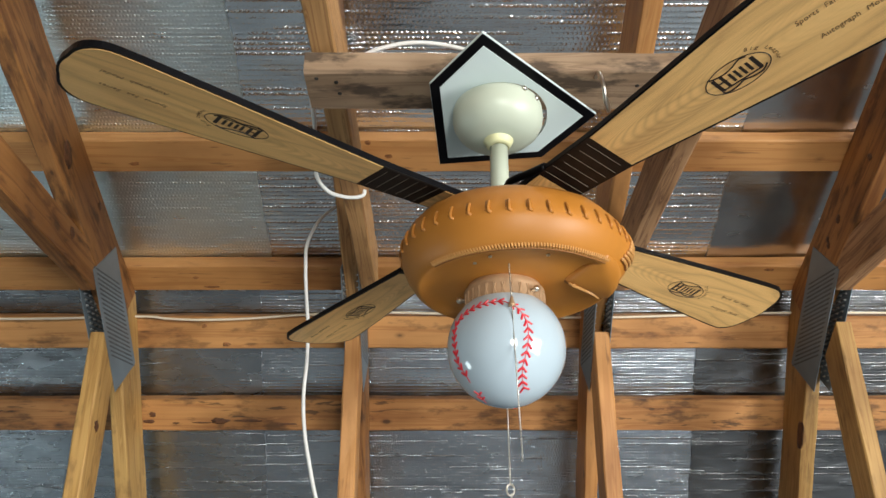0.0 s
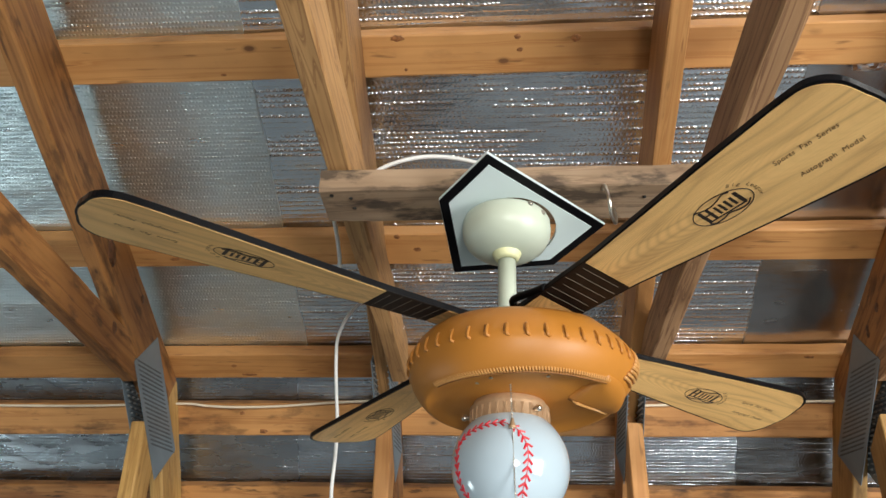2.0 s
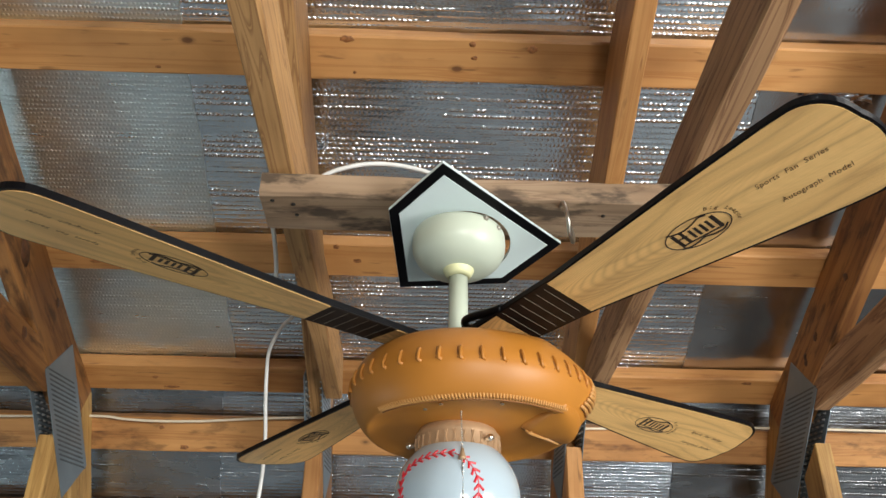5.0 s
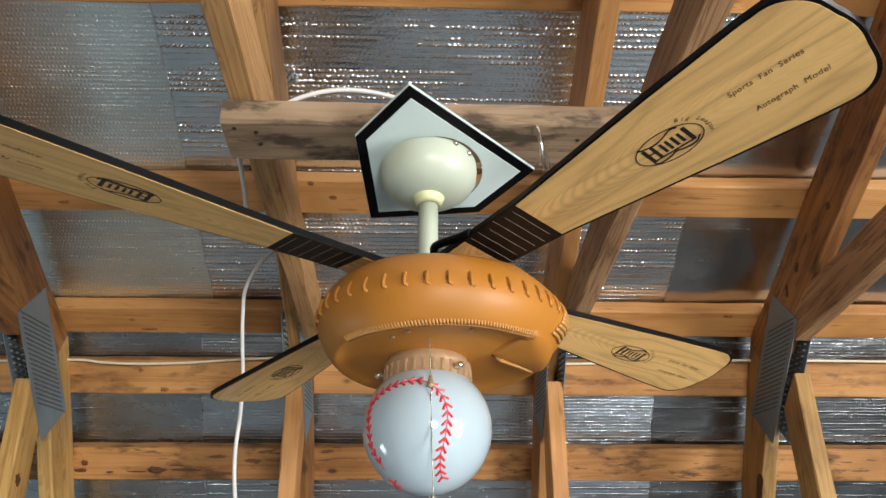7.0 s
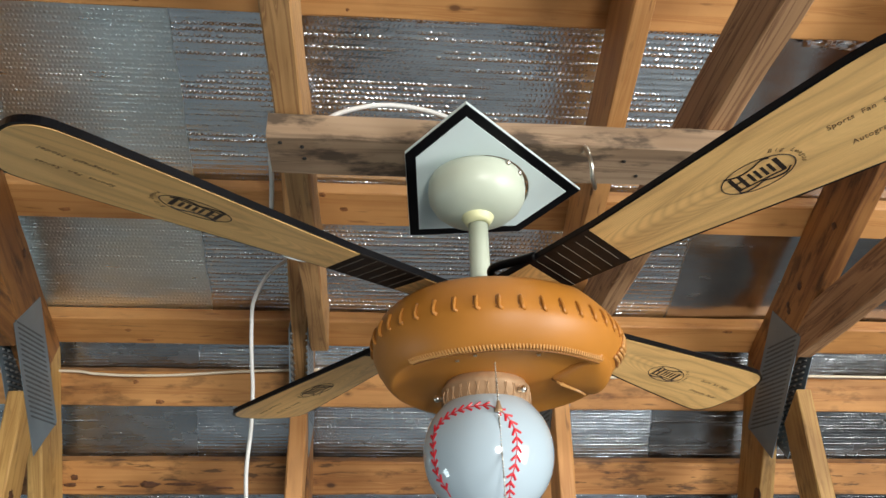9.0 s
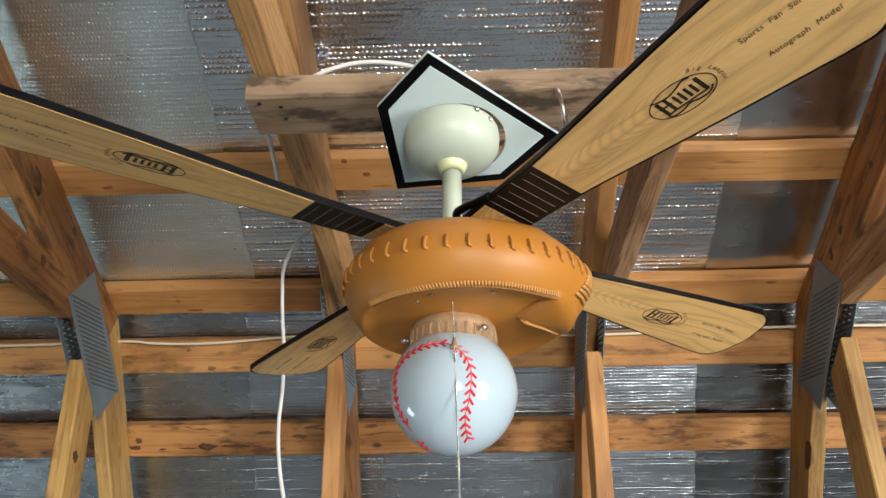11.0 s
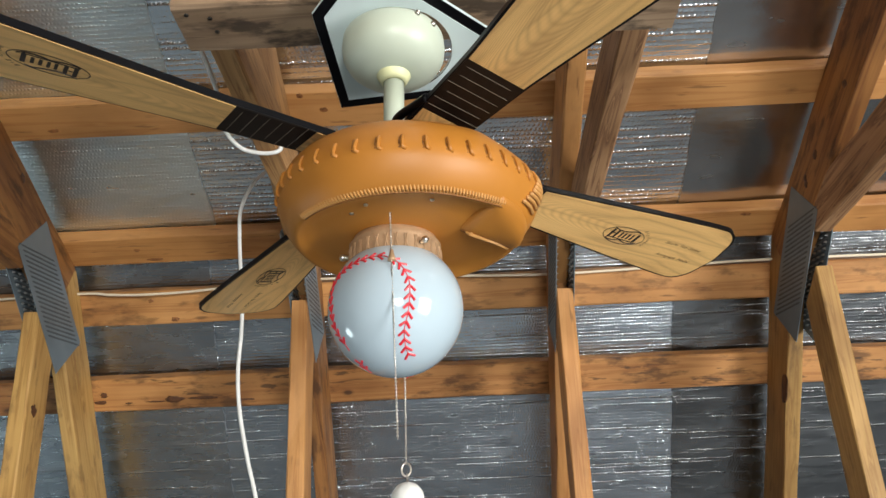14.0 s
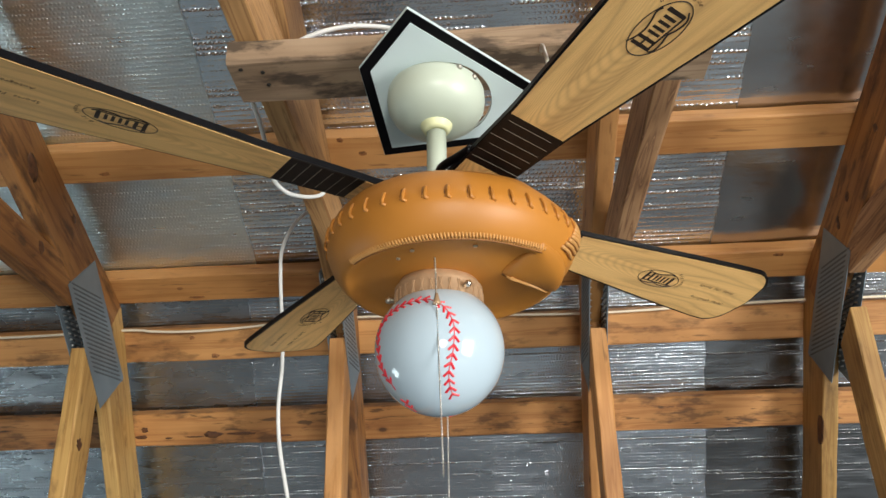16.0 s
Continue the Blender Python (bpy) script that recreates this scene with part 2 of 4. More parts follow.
KNOT = plain("knot_wood", (0.095, 0.036, 0.013), 0.6, vary=0.45, scale=90, bumps=0.5)
SCREW = plain("dark_screw", (0.03, 0.026, 0.022), 0.5, metal=0.4)
BALL = plain("white_ball", (0.80, 0.80, 0.77), 0.45, vary=0.03)
PLASTER = plain("painted_wall", (0.07, 0.072, 0.075), 0.8, vary=0.1, scale=3)
CONCRETE = plain("concrete_floor", (0.245, 0.275, 0.300), 0.75, vary=0.15, scale=3)
BOARDS = plain("roof_deck", (0.08, 0.062, 0.045), 0.75, vary=0.25, scale=3)


def blade_material():
    m, nt, bsdf = material("oak_blade")
    vec, info = coords(nt, (3.0, 26.0, 26.0), 2.0)
    warp = node(nt, "ShaderNodeTexNoise", Scale=0.75, Detail=2.0)
    nt.links.new(vec, warp.inputs["Vector"])
    mul = node(nt, "ShaderNodeMath", op="MULTIPLY")
    mul.inputs[1].default_value = 14.0
    nt.links.new(warp.outputs["Fac"], mul.inputs[0])
    pp = node(nt, "ShaderNodeMath", op="PINGPONG")
    pp.inputs[1].default_value = 1.0
    nt.links.new(mul.outputs[0], pp.inputs[0])
    fvec, _ = coords(nt, (9.0, 420.0, 60.0), 2.0)
    fine = node(nt, "ShaderNodeTexNoise", Scale=1.0, Detail=3.0)
    nt.links.new(fvec, fine.inputs["Vector"])
    base = ramp(nt, pp.outputs[0], [(0.0, (0.88, 0.545, 0.205)), (0.6, (0.82, 0.500, 0.184)), (1.0, (0.62, 0.365, 0.135))])
    c = mix(nt, 0.20, base.outputs["Color"], ramp(nt, fine.outputs["Fac"], [(0.35, (0.36, 0.19, 0.07)), (0.6, (0.63, 0.40, 0.17))]).outputs["Color"])
    # arched growth rings that open towards the tip
    sep = nt.nodes.new("ShaderNodeSeparateXYZ")
    tc = nt.nodes.new("ShaderNodeTexCoord")
    nt.links.new(tc.outputs["Object"], sep.inputs[0])

    def calc(op, a, b, d=0.0):
        n = nt.nodes.new("ShaderNodeMath")
        n.operation = op
        for sock, v in zip(n.inputs, (a, b, d)):
            if isinstance(v, (int, float)):
                sock.default_value = v
            else:
                nt.links.new(v, sock)
        return n.outputs[0]

    off = calc("MULTIPLY_ADD", warp.outputs["Fac"], 0.030, sep.outputs["Y"])
    arch = calc("SUBTRACT", sep.outputs["X"], calc("MULTIPLY", calc("MULTIPLY", calc("SUBTRACT", off, 0.012), calc("SUBTRACT", off, 0.012)), 150.0))
    ring_line = calc("PINGPONG", calc("MULTIPLY_ADD", arch, 62.0, calc("MULTIPLY", warp.outputs["Fac"], 2.5)), 0.5)
    fade = ramp(nt, arch, [(0.10, (0.75,) * 3), (0.30, (0.55,) * 3), (0.45, (0.12,) * 3)])
    lines = ramp(nt, ring_line, [(0.0, (0.55,) * 3), (0.16, (0.30,) * 3), (0.36, (0, 0, 0))])
    c = mix(nt, mix(nt, 1.0, lines.outputs["Color"], fade.outputs["Color"], "MULTIPLY"), c, (0.36, 0.185, 0.062))
    nt.links.new(c, bsdf.inputs["Base Color"])
    bsdf.inputs["Roughness"].default_value = 0.36
    bump(nt, bsdf, fine.outputs["Fac"], 0.08, 0.0006)
    return m


OAK = blade_material()


# ---- mesh helpers ----
def mesh_object(name, bm, mat, smooth=False):
    me = bpy.data.meshes.new(name)
    bmesh.ops.recalc_face_normals(bm, faces=bm.faces)
    bm.to_mesh(me)
    bm.free()
    me.materials.append(mat)
    if smooth:
        for p in me.polygons:
            p.use_smooth = True
    return new(name, me)


def part(name, bm, mat, parent, label="", smooth=False, at=None):
    ob = mesh_object(name, bm, mat, smooth)
    ob.parent = parent
    if at is not None:
        ob.matrix_basis = at
    return tagged(ob, label) if label else ob


def thing(name, label, category, group="", kind="", at=None):
    ob = new(name)
    ob.empty_display_size = 0.05
    if at is not None:
        ob.matrix_basis = at
    return tagged(ob, label, category, group, kind)


def box_bm(sx, sy, sz, bevel=0.0, centre=(0, 0, 0)):
    bm = bmesh.new()
    bmesh.ops.create_cube(bm, size=1.0, matrix=Matrix.Translation(centre) @ Matrix.Diagonal((sx, sy, sz, 1)))
    if bevel:
        bmesh.ops.bevel(bm, geom=list(bm.edges), offset=bevel, segments=2, profile=0.6, affect="EDGES")
    return bm


def lathe_bm(profile, segments=64, wobble=None):
    bm, rings = bmesh.new(), []
    for r, z in profile:
        if r < 1e-5:
            rings.append([bm.verts.new((0, 0, z))])
            continue
        ring = []
        for i in range(segments):
            a = 2 * math.pi * i / segments
            rr, zz = wobble(r, z, a) if wobble else (r, z)
            ring.append(bm.verts.new((rr * math.cos(a), rr * math.sin(a), zz)))
        rings.append(ring)
    for lo, hi in zip(rings, rings[1:]):
        n = max(len(lo), len(hi))
        for i in range(n):
            j = (i + 1) % n
            if len(lo) == 1:
                bm.faces.new((lo[0], hi[j], hi[i]))
            elif len(hi) == 1:
                bm.faces.new((lo[i], lo[j], hi[0]))
            else:
                bm.faces.new((lo[i], lo[j], hi[j], hi[i]))
    return bm


def tube_bm(points, radius, sides=8, bm=None):
    """A round bar along a smooth line through the points."""
    bm = bm or bmesh.new()
    pts = [Vector(p) for p in points]
    rings, last = [], None
    for i, p in enumerate(pts):
        d = (pts[min(i + 1, len(pts) - 1)] - pts[max(i - 1, 0)]).normalized()
        side = (last - d * last.dot(d)).normalized() if last else d.orthogonal().normalized()
        last = side
        other = d.cross(side)
        rings.append([bm.verts.new(p + radius * (math.cos(2 * math.pi * k / sides) * side + math.sin(2 * math.pi * k / sides) * other)) for k in range(sides)])
    for a, b in zip(rings, rings[1:]):
        for k in range(sides):
            bm.faces.new((a[k], a[(k + 1) % sides], b[(k + 1) % sides], b[k]))
    bm.faces.new(rings[0][::-1])
    bm.faces.new(rings[-1])
    return bm


def spline(points, steps=8):
    """Catmull-Rom through the points."""
    p = [Vector(q) for q in points]
    p = [2 * p[0] - p[1]] + p + [2 * p[-1] - p[-2]]
    out = []
    for i in range(1, len(p) - 2):
        for s in range(steps):
            t = s / steps
            a, b, c, d = p[i - 1], p[i], p[i + 1], p[i + 2]
            out.append(0.5 * (2 * b + (c - a) * t + (2 * a - 5 * b + 4 * c - d) * t * t + (3 * b - a - 3 * c + d) * t ** 3))
    out.append(p[-2])
    return out


def frame_along(a, b, up):
    """A pose at a with X towards b and Z near up."""
    x = (Vector(b) - Vector(a)).normalized()
    z = (Vector(up) - x * x.dot(Vector(up))).normalized()
    y = z.cross(x)
    m = Matrix((x, y, z)).transposed().to_4x4()
    m.translation = Vector(a)
    return m


def lumber_bm(length, width, depth, seed, rough=0.0012, ends=(0.0, 0.0)):
    """A sawn board along X from 0 to length, centred on Y and Z, with slightly uneven, eased edges. ends: how far the
    upper edge is cut back (+) or runs on (-) at either end."""
    rng = random.Random(seed)
    n = max(4, int(length / 0.08))
    e = 0.003
    prof = [(-width / 2 + e, -depth / 2), (width / 2 - e, -depth / 2), (width / 2, -depth / 2 + e), (width / 2, depth / 2 - e),
            (width / 2 - e, depth / 2), (-width / 2 + e, depth / 2), (-width / 2, depth / 2 - e), (-width / 2, -depth / 2 + e)]
    bm, rings = bmesh.new(), []
    for i in range(n + 1):
        t = i / n
        ring = []
        for y, z in prof:
            k = 0.5 + z / depth
            x0, x1 = ends[0] * k, length - ends[1] * k
            ring.append(bm.verts.new((x0 + (x1 - x0) * t, y + rng.uniform(-rough, rough), z + rng.uniform(-rough, rough))))
        rings.append(ring)
    for a, b in zip(rings, rings[1:]):
        for k in range(8):
            bm.faces.new((a[k], a[(k + 1) % 8], b[(k + 1) % 8], b[k]))
    bm.faces.new(rings[0][::-1])
    bm.faces.new(rings[-1])
    return bm


# ---- roof: two slopes of foil, the hidden half, end walls and floor ----
RIDGE, KNEE_Y, KNEE_Z, EAVE_Y, EAVE_Z, HALF = -1.80, 1.078, 2.539, 2.22, 0.94, 3.2
RIDGE_Z = KNEE_Z + 0.4 * (KNEE_Y - RIDGE)
U_DIR, L_DIR = Vector((0, 1, -0.4)).normalized(), Vector((0, 1, -1.4)).normalized()
U_NOR, L_NOR = Vector((0, 0.4, 1)).normalized(), Vector((0, 1.4, 1)).normalized()


def sheet_bm(p, direction, normal, length, x0, x1, thick, lift, seed, sag=0.0025):
    """One strip of foil: a thin slab with a slightly wavy face and edges."""
    rng = random.Random(seed)
    nx, ny = max(8, int((x1 - x0) / 0.06)), max(8, int(length / 0.05))
    bm, low, high = bmesh.new(), [], []
    for j in range(ny + 1):
        row_l, row_h = [], []
        for i in range(nx + 1):
            edge = rng.uniform(-0.003, 0.003) if i in (0, nx) else 0.0
            x, s = x0 + (x1 - x0) * i / nx + edge, length * j / ny
            w = lift + sag * noise.noise((x * 3.1 + seed, s * 9.0, seed * 1.7))
            base = p + direction * s
            a = base - normal * w
            b = base + normal * thick
            row_l.append(bm.verts.new((x, a.y, a.z)))
            row_h.append(bm.verts.new((x, b.y, b.z)))
        low.append(row_l)
        high.append(row_h)
    for j in range(ny):
        for i in range(nx):
            bm.faces.new((low[j][i], low[j][i + 1], low[j + 1][i + 1], low[j + 1][i]))
            bm.faces.new((high[j][i], high[j + 1][i], high[j + 1][i + 1], high[j][i + 1]))
    for j in range(ny):
        bm.faces.new((low[j][0], low[j + 1][0], high[j + 1][0], high[j][0]))
        bm.faces.new((low[j][nx], high[j][nx], high[j + 1][nx], low[j + 1][nx]))
    for i in range(nx):
        bm.faces.new((low[0][i], high[0][i], high[0][i + 1], low[0][i + 1]))
        bm.faces.new((low[ny][i], low[ny][i + 1], high[ny][i + 1], high[ny][i]))
    return bm


roof = thing("roof", "gambrel roof lined with silver reflective foil insulation", "roof", kind="structure")
top = Vector((0, RIDGE, RIDGE_Z))
knee = Vector((0, KNEE_Y, KNEE_Z))
UP_LEN = (knee - top).length
LOW_LEN = (Vector((0, EAVE_Y, EAVE_Z)) - knee).length
for k, (x0, x1, mat, lift) in enumerate([(-HALF, -0.535, FOIL_BUBBLE, 0.004), (-0.56, 0.64, FOIL_RIB, 0.0), (0.622, HALF, FOIL_DULL, 0.004)]):
    part("foil_sheet", sheet_bm(top, U_DIR, U_NOR, UP_LEN, x0, x1, 0.006, lift, 3 + k), mat, roof)
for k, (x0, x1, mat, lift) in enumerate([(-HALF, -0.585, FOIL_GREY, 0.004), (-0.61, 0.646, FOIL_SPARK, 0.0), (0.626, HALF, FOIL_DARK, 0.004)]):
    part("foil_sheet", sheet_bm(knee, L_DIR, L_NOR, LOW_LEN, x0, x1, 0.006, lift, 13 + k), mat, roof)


def slab_bm(a, b, c, d, thick):
    """A plain slab on four corners."""
    bm = bmesh.new()
    v = [Vector(q) for q in (a, b, c, d)]
    n = (v[1] - v[0]).cross(v[3] - v[0]).normalized() * thick
    lo, hi = [bm.verts.new(q) for q in v], [bm.verts.new(q + n) for q in v]
    bm.faces.new(lo[::-1])
    bm.faces.new(hi)
    for i in range(4):
        j = (i + 1) % 4
        bm.faces.new((lo[i], lo[j], hi[j], hi[i]))
    return bm


def mirrored(y):
    return 2 * RIDGE - y


# the half behind the camera
part("roof_deck", slab_bm((-HALF, RIDGE, RIDGE_Z), (HALF, RIDGE, RIDGE_Z), (HALF, mirrored(KNEE_Y), KNEE_Z), (-HALF, mirrored(KNEE_Y), KNEE_Z), -0.02), BOARDS, roof)
part("roof_deck", slab_bm((-HALF, mirrored(KNEE_Y), KNEE_Z), (HALF, mirrored(KNEE_Y), KNEE_Z), (HALF, mirrored(EAVE_Y), EAVE_Z), (-HALF, mirrored(EAVE_Y), EAVE_Z), -0.02), BOARDS, roof)
floor = tagged(mesh_object("floor", box_bm(2 * HALF + 0.4, EAVE_Y - mirrored(EAVE_Y) + 0.4, 0.1, 0, (0, RIDGE, -0.05)), CONCRETE), "grey concrete floor of the outbuilding", "floor", kind="structure")
for name, y in (("wall_north", EAVE_Y), ("wall_south", mirrored(EAVE_Y))):
    tagged(mesh_object(name, box_bm(2 * HALF, 0.1, EAVE_Z + 0.1, 0, (0, y + (0.06 if y > 0 else -0.06), EAVE_Z / 2)), PLASTER), "low plain knee wall under the roof", "wall", kind="structure")


def gable_bm(x, hole):
    """An end wall with one opening through it."""
    y0, y1, z0, z1 = hole
    bm = bmesh.new()
    out = [(mirrored(EAVE_Y) - 0.1, 0.0), (EAVE_Y + 0.1, 0.0), (EAVE_Y + 0.1, EAVE_Z), (KNEE_Y + 0.05, KNEE_Z + 0.05), (RIDGE, RIDGE_Z + 0.05), (mirrored(KNEE_Y) - 0.05, KNEE_Z + 0.05), (mirrored(EAVE_Y) - 0.1, EAVE_Z)]

    def slab(poly):
        a = [bm.verts.new((x, y, z)) for y, z in poly]
        b = [bm.verts.new((x + math.copysign(0.12, x), y, z)) for y, z in poly]
        bm.faces.new(a)
        bm.faces.new(b[::-1])
        for i in range(len(poly)):
            j = (i + 1) % len(poly)
            bm.faces.new((a[i], a[j], b[j], b[i]))

    zc = KNEE_Z - 0.1
    slab([(out[0][0], 0), (y0, 0), (y0, zc), (out[0][0], zc)])
    slab([(y1, 0), (out[1][0], 0), (out[1][0], zc), (y1, zc)])
    slab([(y0, z1), (y1, z1), (y1, zc), (y0, zc)])
    if z0 > 0:
        slab([(y0, 0), (y1, 0), (y1, z0), (y0, z0)])
    slab([(out[0][0], zc), (out[1][0], zc), (RIDGE + 1.6, RIDGE_Z + 0.1), (RIDGE - 1.6, RIDGE_Z + 0.1)])
    return bm


tagged(mesh_object("wall_east", gable_bm(HALF, (-3.20, -1.40, 0.20, 2.45 - 0.05)), PLASTER), "end wall with a wide open doorway", "wall", kind="structure")
# the low opening is made up to hold the side fill lamp
tagged(mesh_object("wall_west", gable_bm(-HALF, (0.20, 0.80, 0.14, 1.10)), PLASTER), "end wall with an added low opening for the side fill lamp", "wall", kind="structure")


# ---- purlins: flat boards across the trusses, under the foil ----
def purlin(y_mid, slope, seed):
    d, n = (U_DIR, U_NOR) if slope == "upper" else (L_DIR, L_NOR)
    z_under = 2.92 - 0.4 * y_mid if slope == "upper" else 3.952 - 1.4 * y_mid
    mid = Vector((0, y_mid, z_under)) + n * 0.0195
    ob = mesh_object("purlin", lumber_bm(2 * HALF - 0.02, 0.089, 0.038, seed), PURLIN if slope == "upper" else ROTTED if y_mid > 1.2 else STAINED)
    ob.matrix_world = frame_along((-HALF + 0.01, mid.y, mid.z), (HALF, mid.y, mid.z), n)
    return tagged(ob, "orange-brown pine purlin laid flat across roof trusses", "purlin", "roof purlins")


PURLINS = [purlin(y, s, 20 + k) for k, (y, s) in enumerate([(0.169, "upper"), (0.622, "upper"), (0.984, "upper"), (1.096, "lower"), (1.232, "lower")])]


def knot_bm(sx, sy, sz, seed):
    """A flat, uneven disc that stands just proud of a sawn face."""
    bm = bmesh.new()
    bmesh.ops.create_icosphere(bm, subdivisions=3, radius=1.0)
    for v in bm.verts:
        k = 1 + 0.45 * noise.noise(v.co * 2.1 + Vector((seed, 0, 0)))
        v.co = Vector((sx * (k if sx > 0.002 else 1) * v.co.x, sy * k * v.co.y, sz * (k if sz > 0.002 else 1) * v.co.z))
    return bm


# knots and rotted cracks on the undersides: purlin, place, half length, half width
for i, (k, x, y, z, a, b) in enumerate([(0, -0.209, 0.129, 2.869, 0.012, 0.006),
                                                (0, -0.197, 0.196, 2.841, 0.006, 0.005),
                                                (0, 0.03, 0.137, 2.865, 0.006, 0.005),
                                                (0, 0.145, 0.143, 2.863, 0.009, 0.007),
                                                (0, -0.579, 0.197, 2.842, 0.01, 0.005),
                                                (0, 0.035, 0.162, 2.855, 0.006, 0.004),
                                                (1, -0.205, 0.621, 2.671, 0.01, 0.008),
                                                (1, -0.252, 0.582, 2.687, 0.007, 0.006),
                                                (1, -0.804, 0.641, 2.664, 0.016, 0.006),
                                                (4, -0.889, 1.243, 2.212, 0.02, 0.007),
                                                (4, -0.817, 1.246, 2.209, 0.022, 0.006),
                                                (4, -0.749, 1.244, 2.21, 0.03, 0.003),
                                                (4, -0.694, 1.241, 2.214, 0.026, 0.01),
                                                (4, -0.616, 1.241, 2.214, 0.036, 0.004),
                                                (4, -0.879, 1.231, 2.228, 0.01, 0.008),
                                                (4, -0.513, 1.247, 2.207, 0.03, 0.003),
                                                (2, -0.734, 0.981, 2.528, 0.008, 0.006), (2, -0.698, 1.012, 2.515, 0.02, 0.004), (3, -0.668, 1.116, 2.391, 0.01, 0.006), (2, 0.778, 0.955, 2.539, 0.012, 0.005), (3, -0.726, 1.085, 2.432, 0.007, 0.005)]):
    at = PURLINS[k].matrix_world.inverted() @ Vector((x, y, z))
    part("knot", knot_bm(a, b, 0.0012, i * 2.7), KNOT if k == 4 else PALE_KNOT, PURLINS[k], "dark rotted crack in the wood" if k == 4 else "reddish knot in the wood", True, at=pose(at.x, max(-0.038, min(0.038, at.y)), -0.0188))


# ---- trusses ----
RIB = {}


def ridge_bm(across, high, long):
    """A low ridge on both faces that runs out at its ends."""
    bm = bmesh.new()
    a, l = across / 2, long / 2
    rim = [bm.verts.new(q) for q in ((0, 0, -l), (a, 0, -l * 0.85), (a, 0, l * 0.85), (0, 0, l), (-a, 0, l * 0.85), (-a, 0, -l * 0.85))]
    for y in (-high, high):
        p, q = bm.verts.new((0, y, -l * 0.72)), bm.verts.new((0, y, l * 0.72))
        for f in ((rim[0], rim[1], p), (rim[1], rim[2], q, p), (rim[2], rim[3], q), (rim[3], rim[4], q), (rim[4], rim[5], p, q), (rim[5], rim[0], p)):
            bm.faces.new(f)
    bmesh.ops.recalc_face_normals(bm, faces=bm.faces)
    return bm


def nail_plate(parent, centre, side, angle, length, width, x):
    """A galvanised gusset plate with pressed diagonal slots, and its teeth on the inner face."""
    bm = bmesh.new()
    bmesh.ops.create_cube(bm, size=1.0, matrix=Matrix.Diagonal((length, 0.0016, width, 1)))
    rows = 19
    m = Matrix.Translation((x, centre[0], centre[1])) @ Matrix.Rotation(radians(90), 4, "Z") @ Matrix.Rotation(radians(angle), 4, "Y")
    plate = part("gusset_plate", bm, STEEL, parent, "grey galvanised nail plate", at=m)
    for i in range(rows):
        if RIB.get("mesh") is None:
            RIB["mesh"] = part("slot", ridge_bm(length / rows * 0.46, 0.0018, width * 1.24), SLOT, plate).data
            rib = plate.children[0]
        else:
            rib = new("slot", RIB["mesh"])
            rib.parent = plate
        rib.matrix_basis = pose(-length * 0.35 + length * 0.70 * i / (rows - 1), 0, 0, 0, 40, 0)
    bm = bmesh.new()
    for i in range(rows):
        for j in range(6):
            u, w = -length * 0.46 + length * 0.92 * (i + 0.5) / rows, -width * 0.45 + width * 0.90 * (j + 0.5) / 6
            v = [bm.verts.new(q) for q in ((u - 0.0030, 0, w - 0.0024), (u + 0.0030, 0, w - 0.0024), (u + 0.0030, 0, w + 0.0024), (u - 0.0030, 0, w + 0.0024))]
            tip = bm.verts.new((u + 0.001, side * 0.008, w))
            for a in range(4):
                bm.faces.new((v[a], v[(a + 1) % 4], tip))
    part("toothed_face", bm, TOOTH, plate)


def roof_truss(x, seed, collar_mat, web_mat, chord_mat, shift, web_line):
    t = thing("roof_truss", "gambrel roof truss of pine boards with metal nail plates", "truss", "roof trusses", at=pose(x, 0, 0))

    def member(name, a, b, depth, up, mat, k, ends=(0, 0), off=0.0, wide=0.038):
        length = (Vector(b) - Vector(a)).length
        m = frame_along((off, *a), (off, *b), (0, *up))
        part(name, lumber_bm(length, wide, depth, seed * 10 + k, ends=ends), mat, t, at=m)

    un, ln = (U_NOR.y, U_NOR.z), (L_NOR.y, L_NOR.z)
    d = 0.14
    # upper chord: its top lies on z = 2.92 - 0.4 y
    ya, yb = RIDGE + 0.05, 1.028
    a = (ya - un[0] * d / 2, 2.92 - 0.4 * ya - un[1] * d / 2)
    b = (yb - un[0] * d / 2, 2.92 - 0.4 * yb - un[1] * d / 2)
    member("upper_chord", a, b, d, un, chord_mat, 1, ends=(0, 0.0))
    # lower chord: its outer edge lies on z = 3.952 - 1.4 y
    d2 = 0.125
    ya, yb = 1.034, 2.10
    a = (ya - ln[0] * d2 / 2, 3.952 - 1.4 * ya - ln[1] * d2 / 2)
    b = (yb - ln[0] * d2 / 2, 3.952 - 1.4 * yb - ln[1] * d2 / 2)
    member("lower_chord", a, b, d2, ln, web_mat, 2, wide=0.0365)
    member("collar_tie", (mirrored(0.80), 2.4540), (0.80, 2.4540), 0.089, (0, 1), collar_mat, 3, ends=(0, 0.05), off=shift)
    member("web", *web_line, 0.089, (1, 0.1), YELLOWED_PINE if abs(x) > 0.6 else PURLIN, 4, ends=(0.06, 0))
    for side in (1, -1):
        nail_plate(t, (0.934, 2.390), side, 40.5, 0.336, 0.142, side * 0.0205)
    return t


TRUSS_X = (-0.925, -0.300, 0.310, 0.876)
for k, x in enumerate(TRUSS_X):
    roof_truss(x, 40 + k, (PINE, PALE, REDDISH, REDDISH)[k], (YELLOWED_PINE, PINE, PURLIN, YELLOWED_PINE)[k], (PINE, PALE, PURLIN, PINE)[k], (0.0, 0.047, 0.027, 0.0)[k],
               ((0.880, 2.345), (0.955, 0.06)) if k == 3 else ((0.941, 2.345), (1.140, 0.06)))


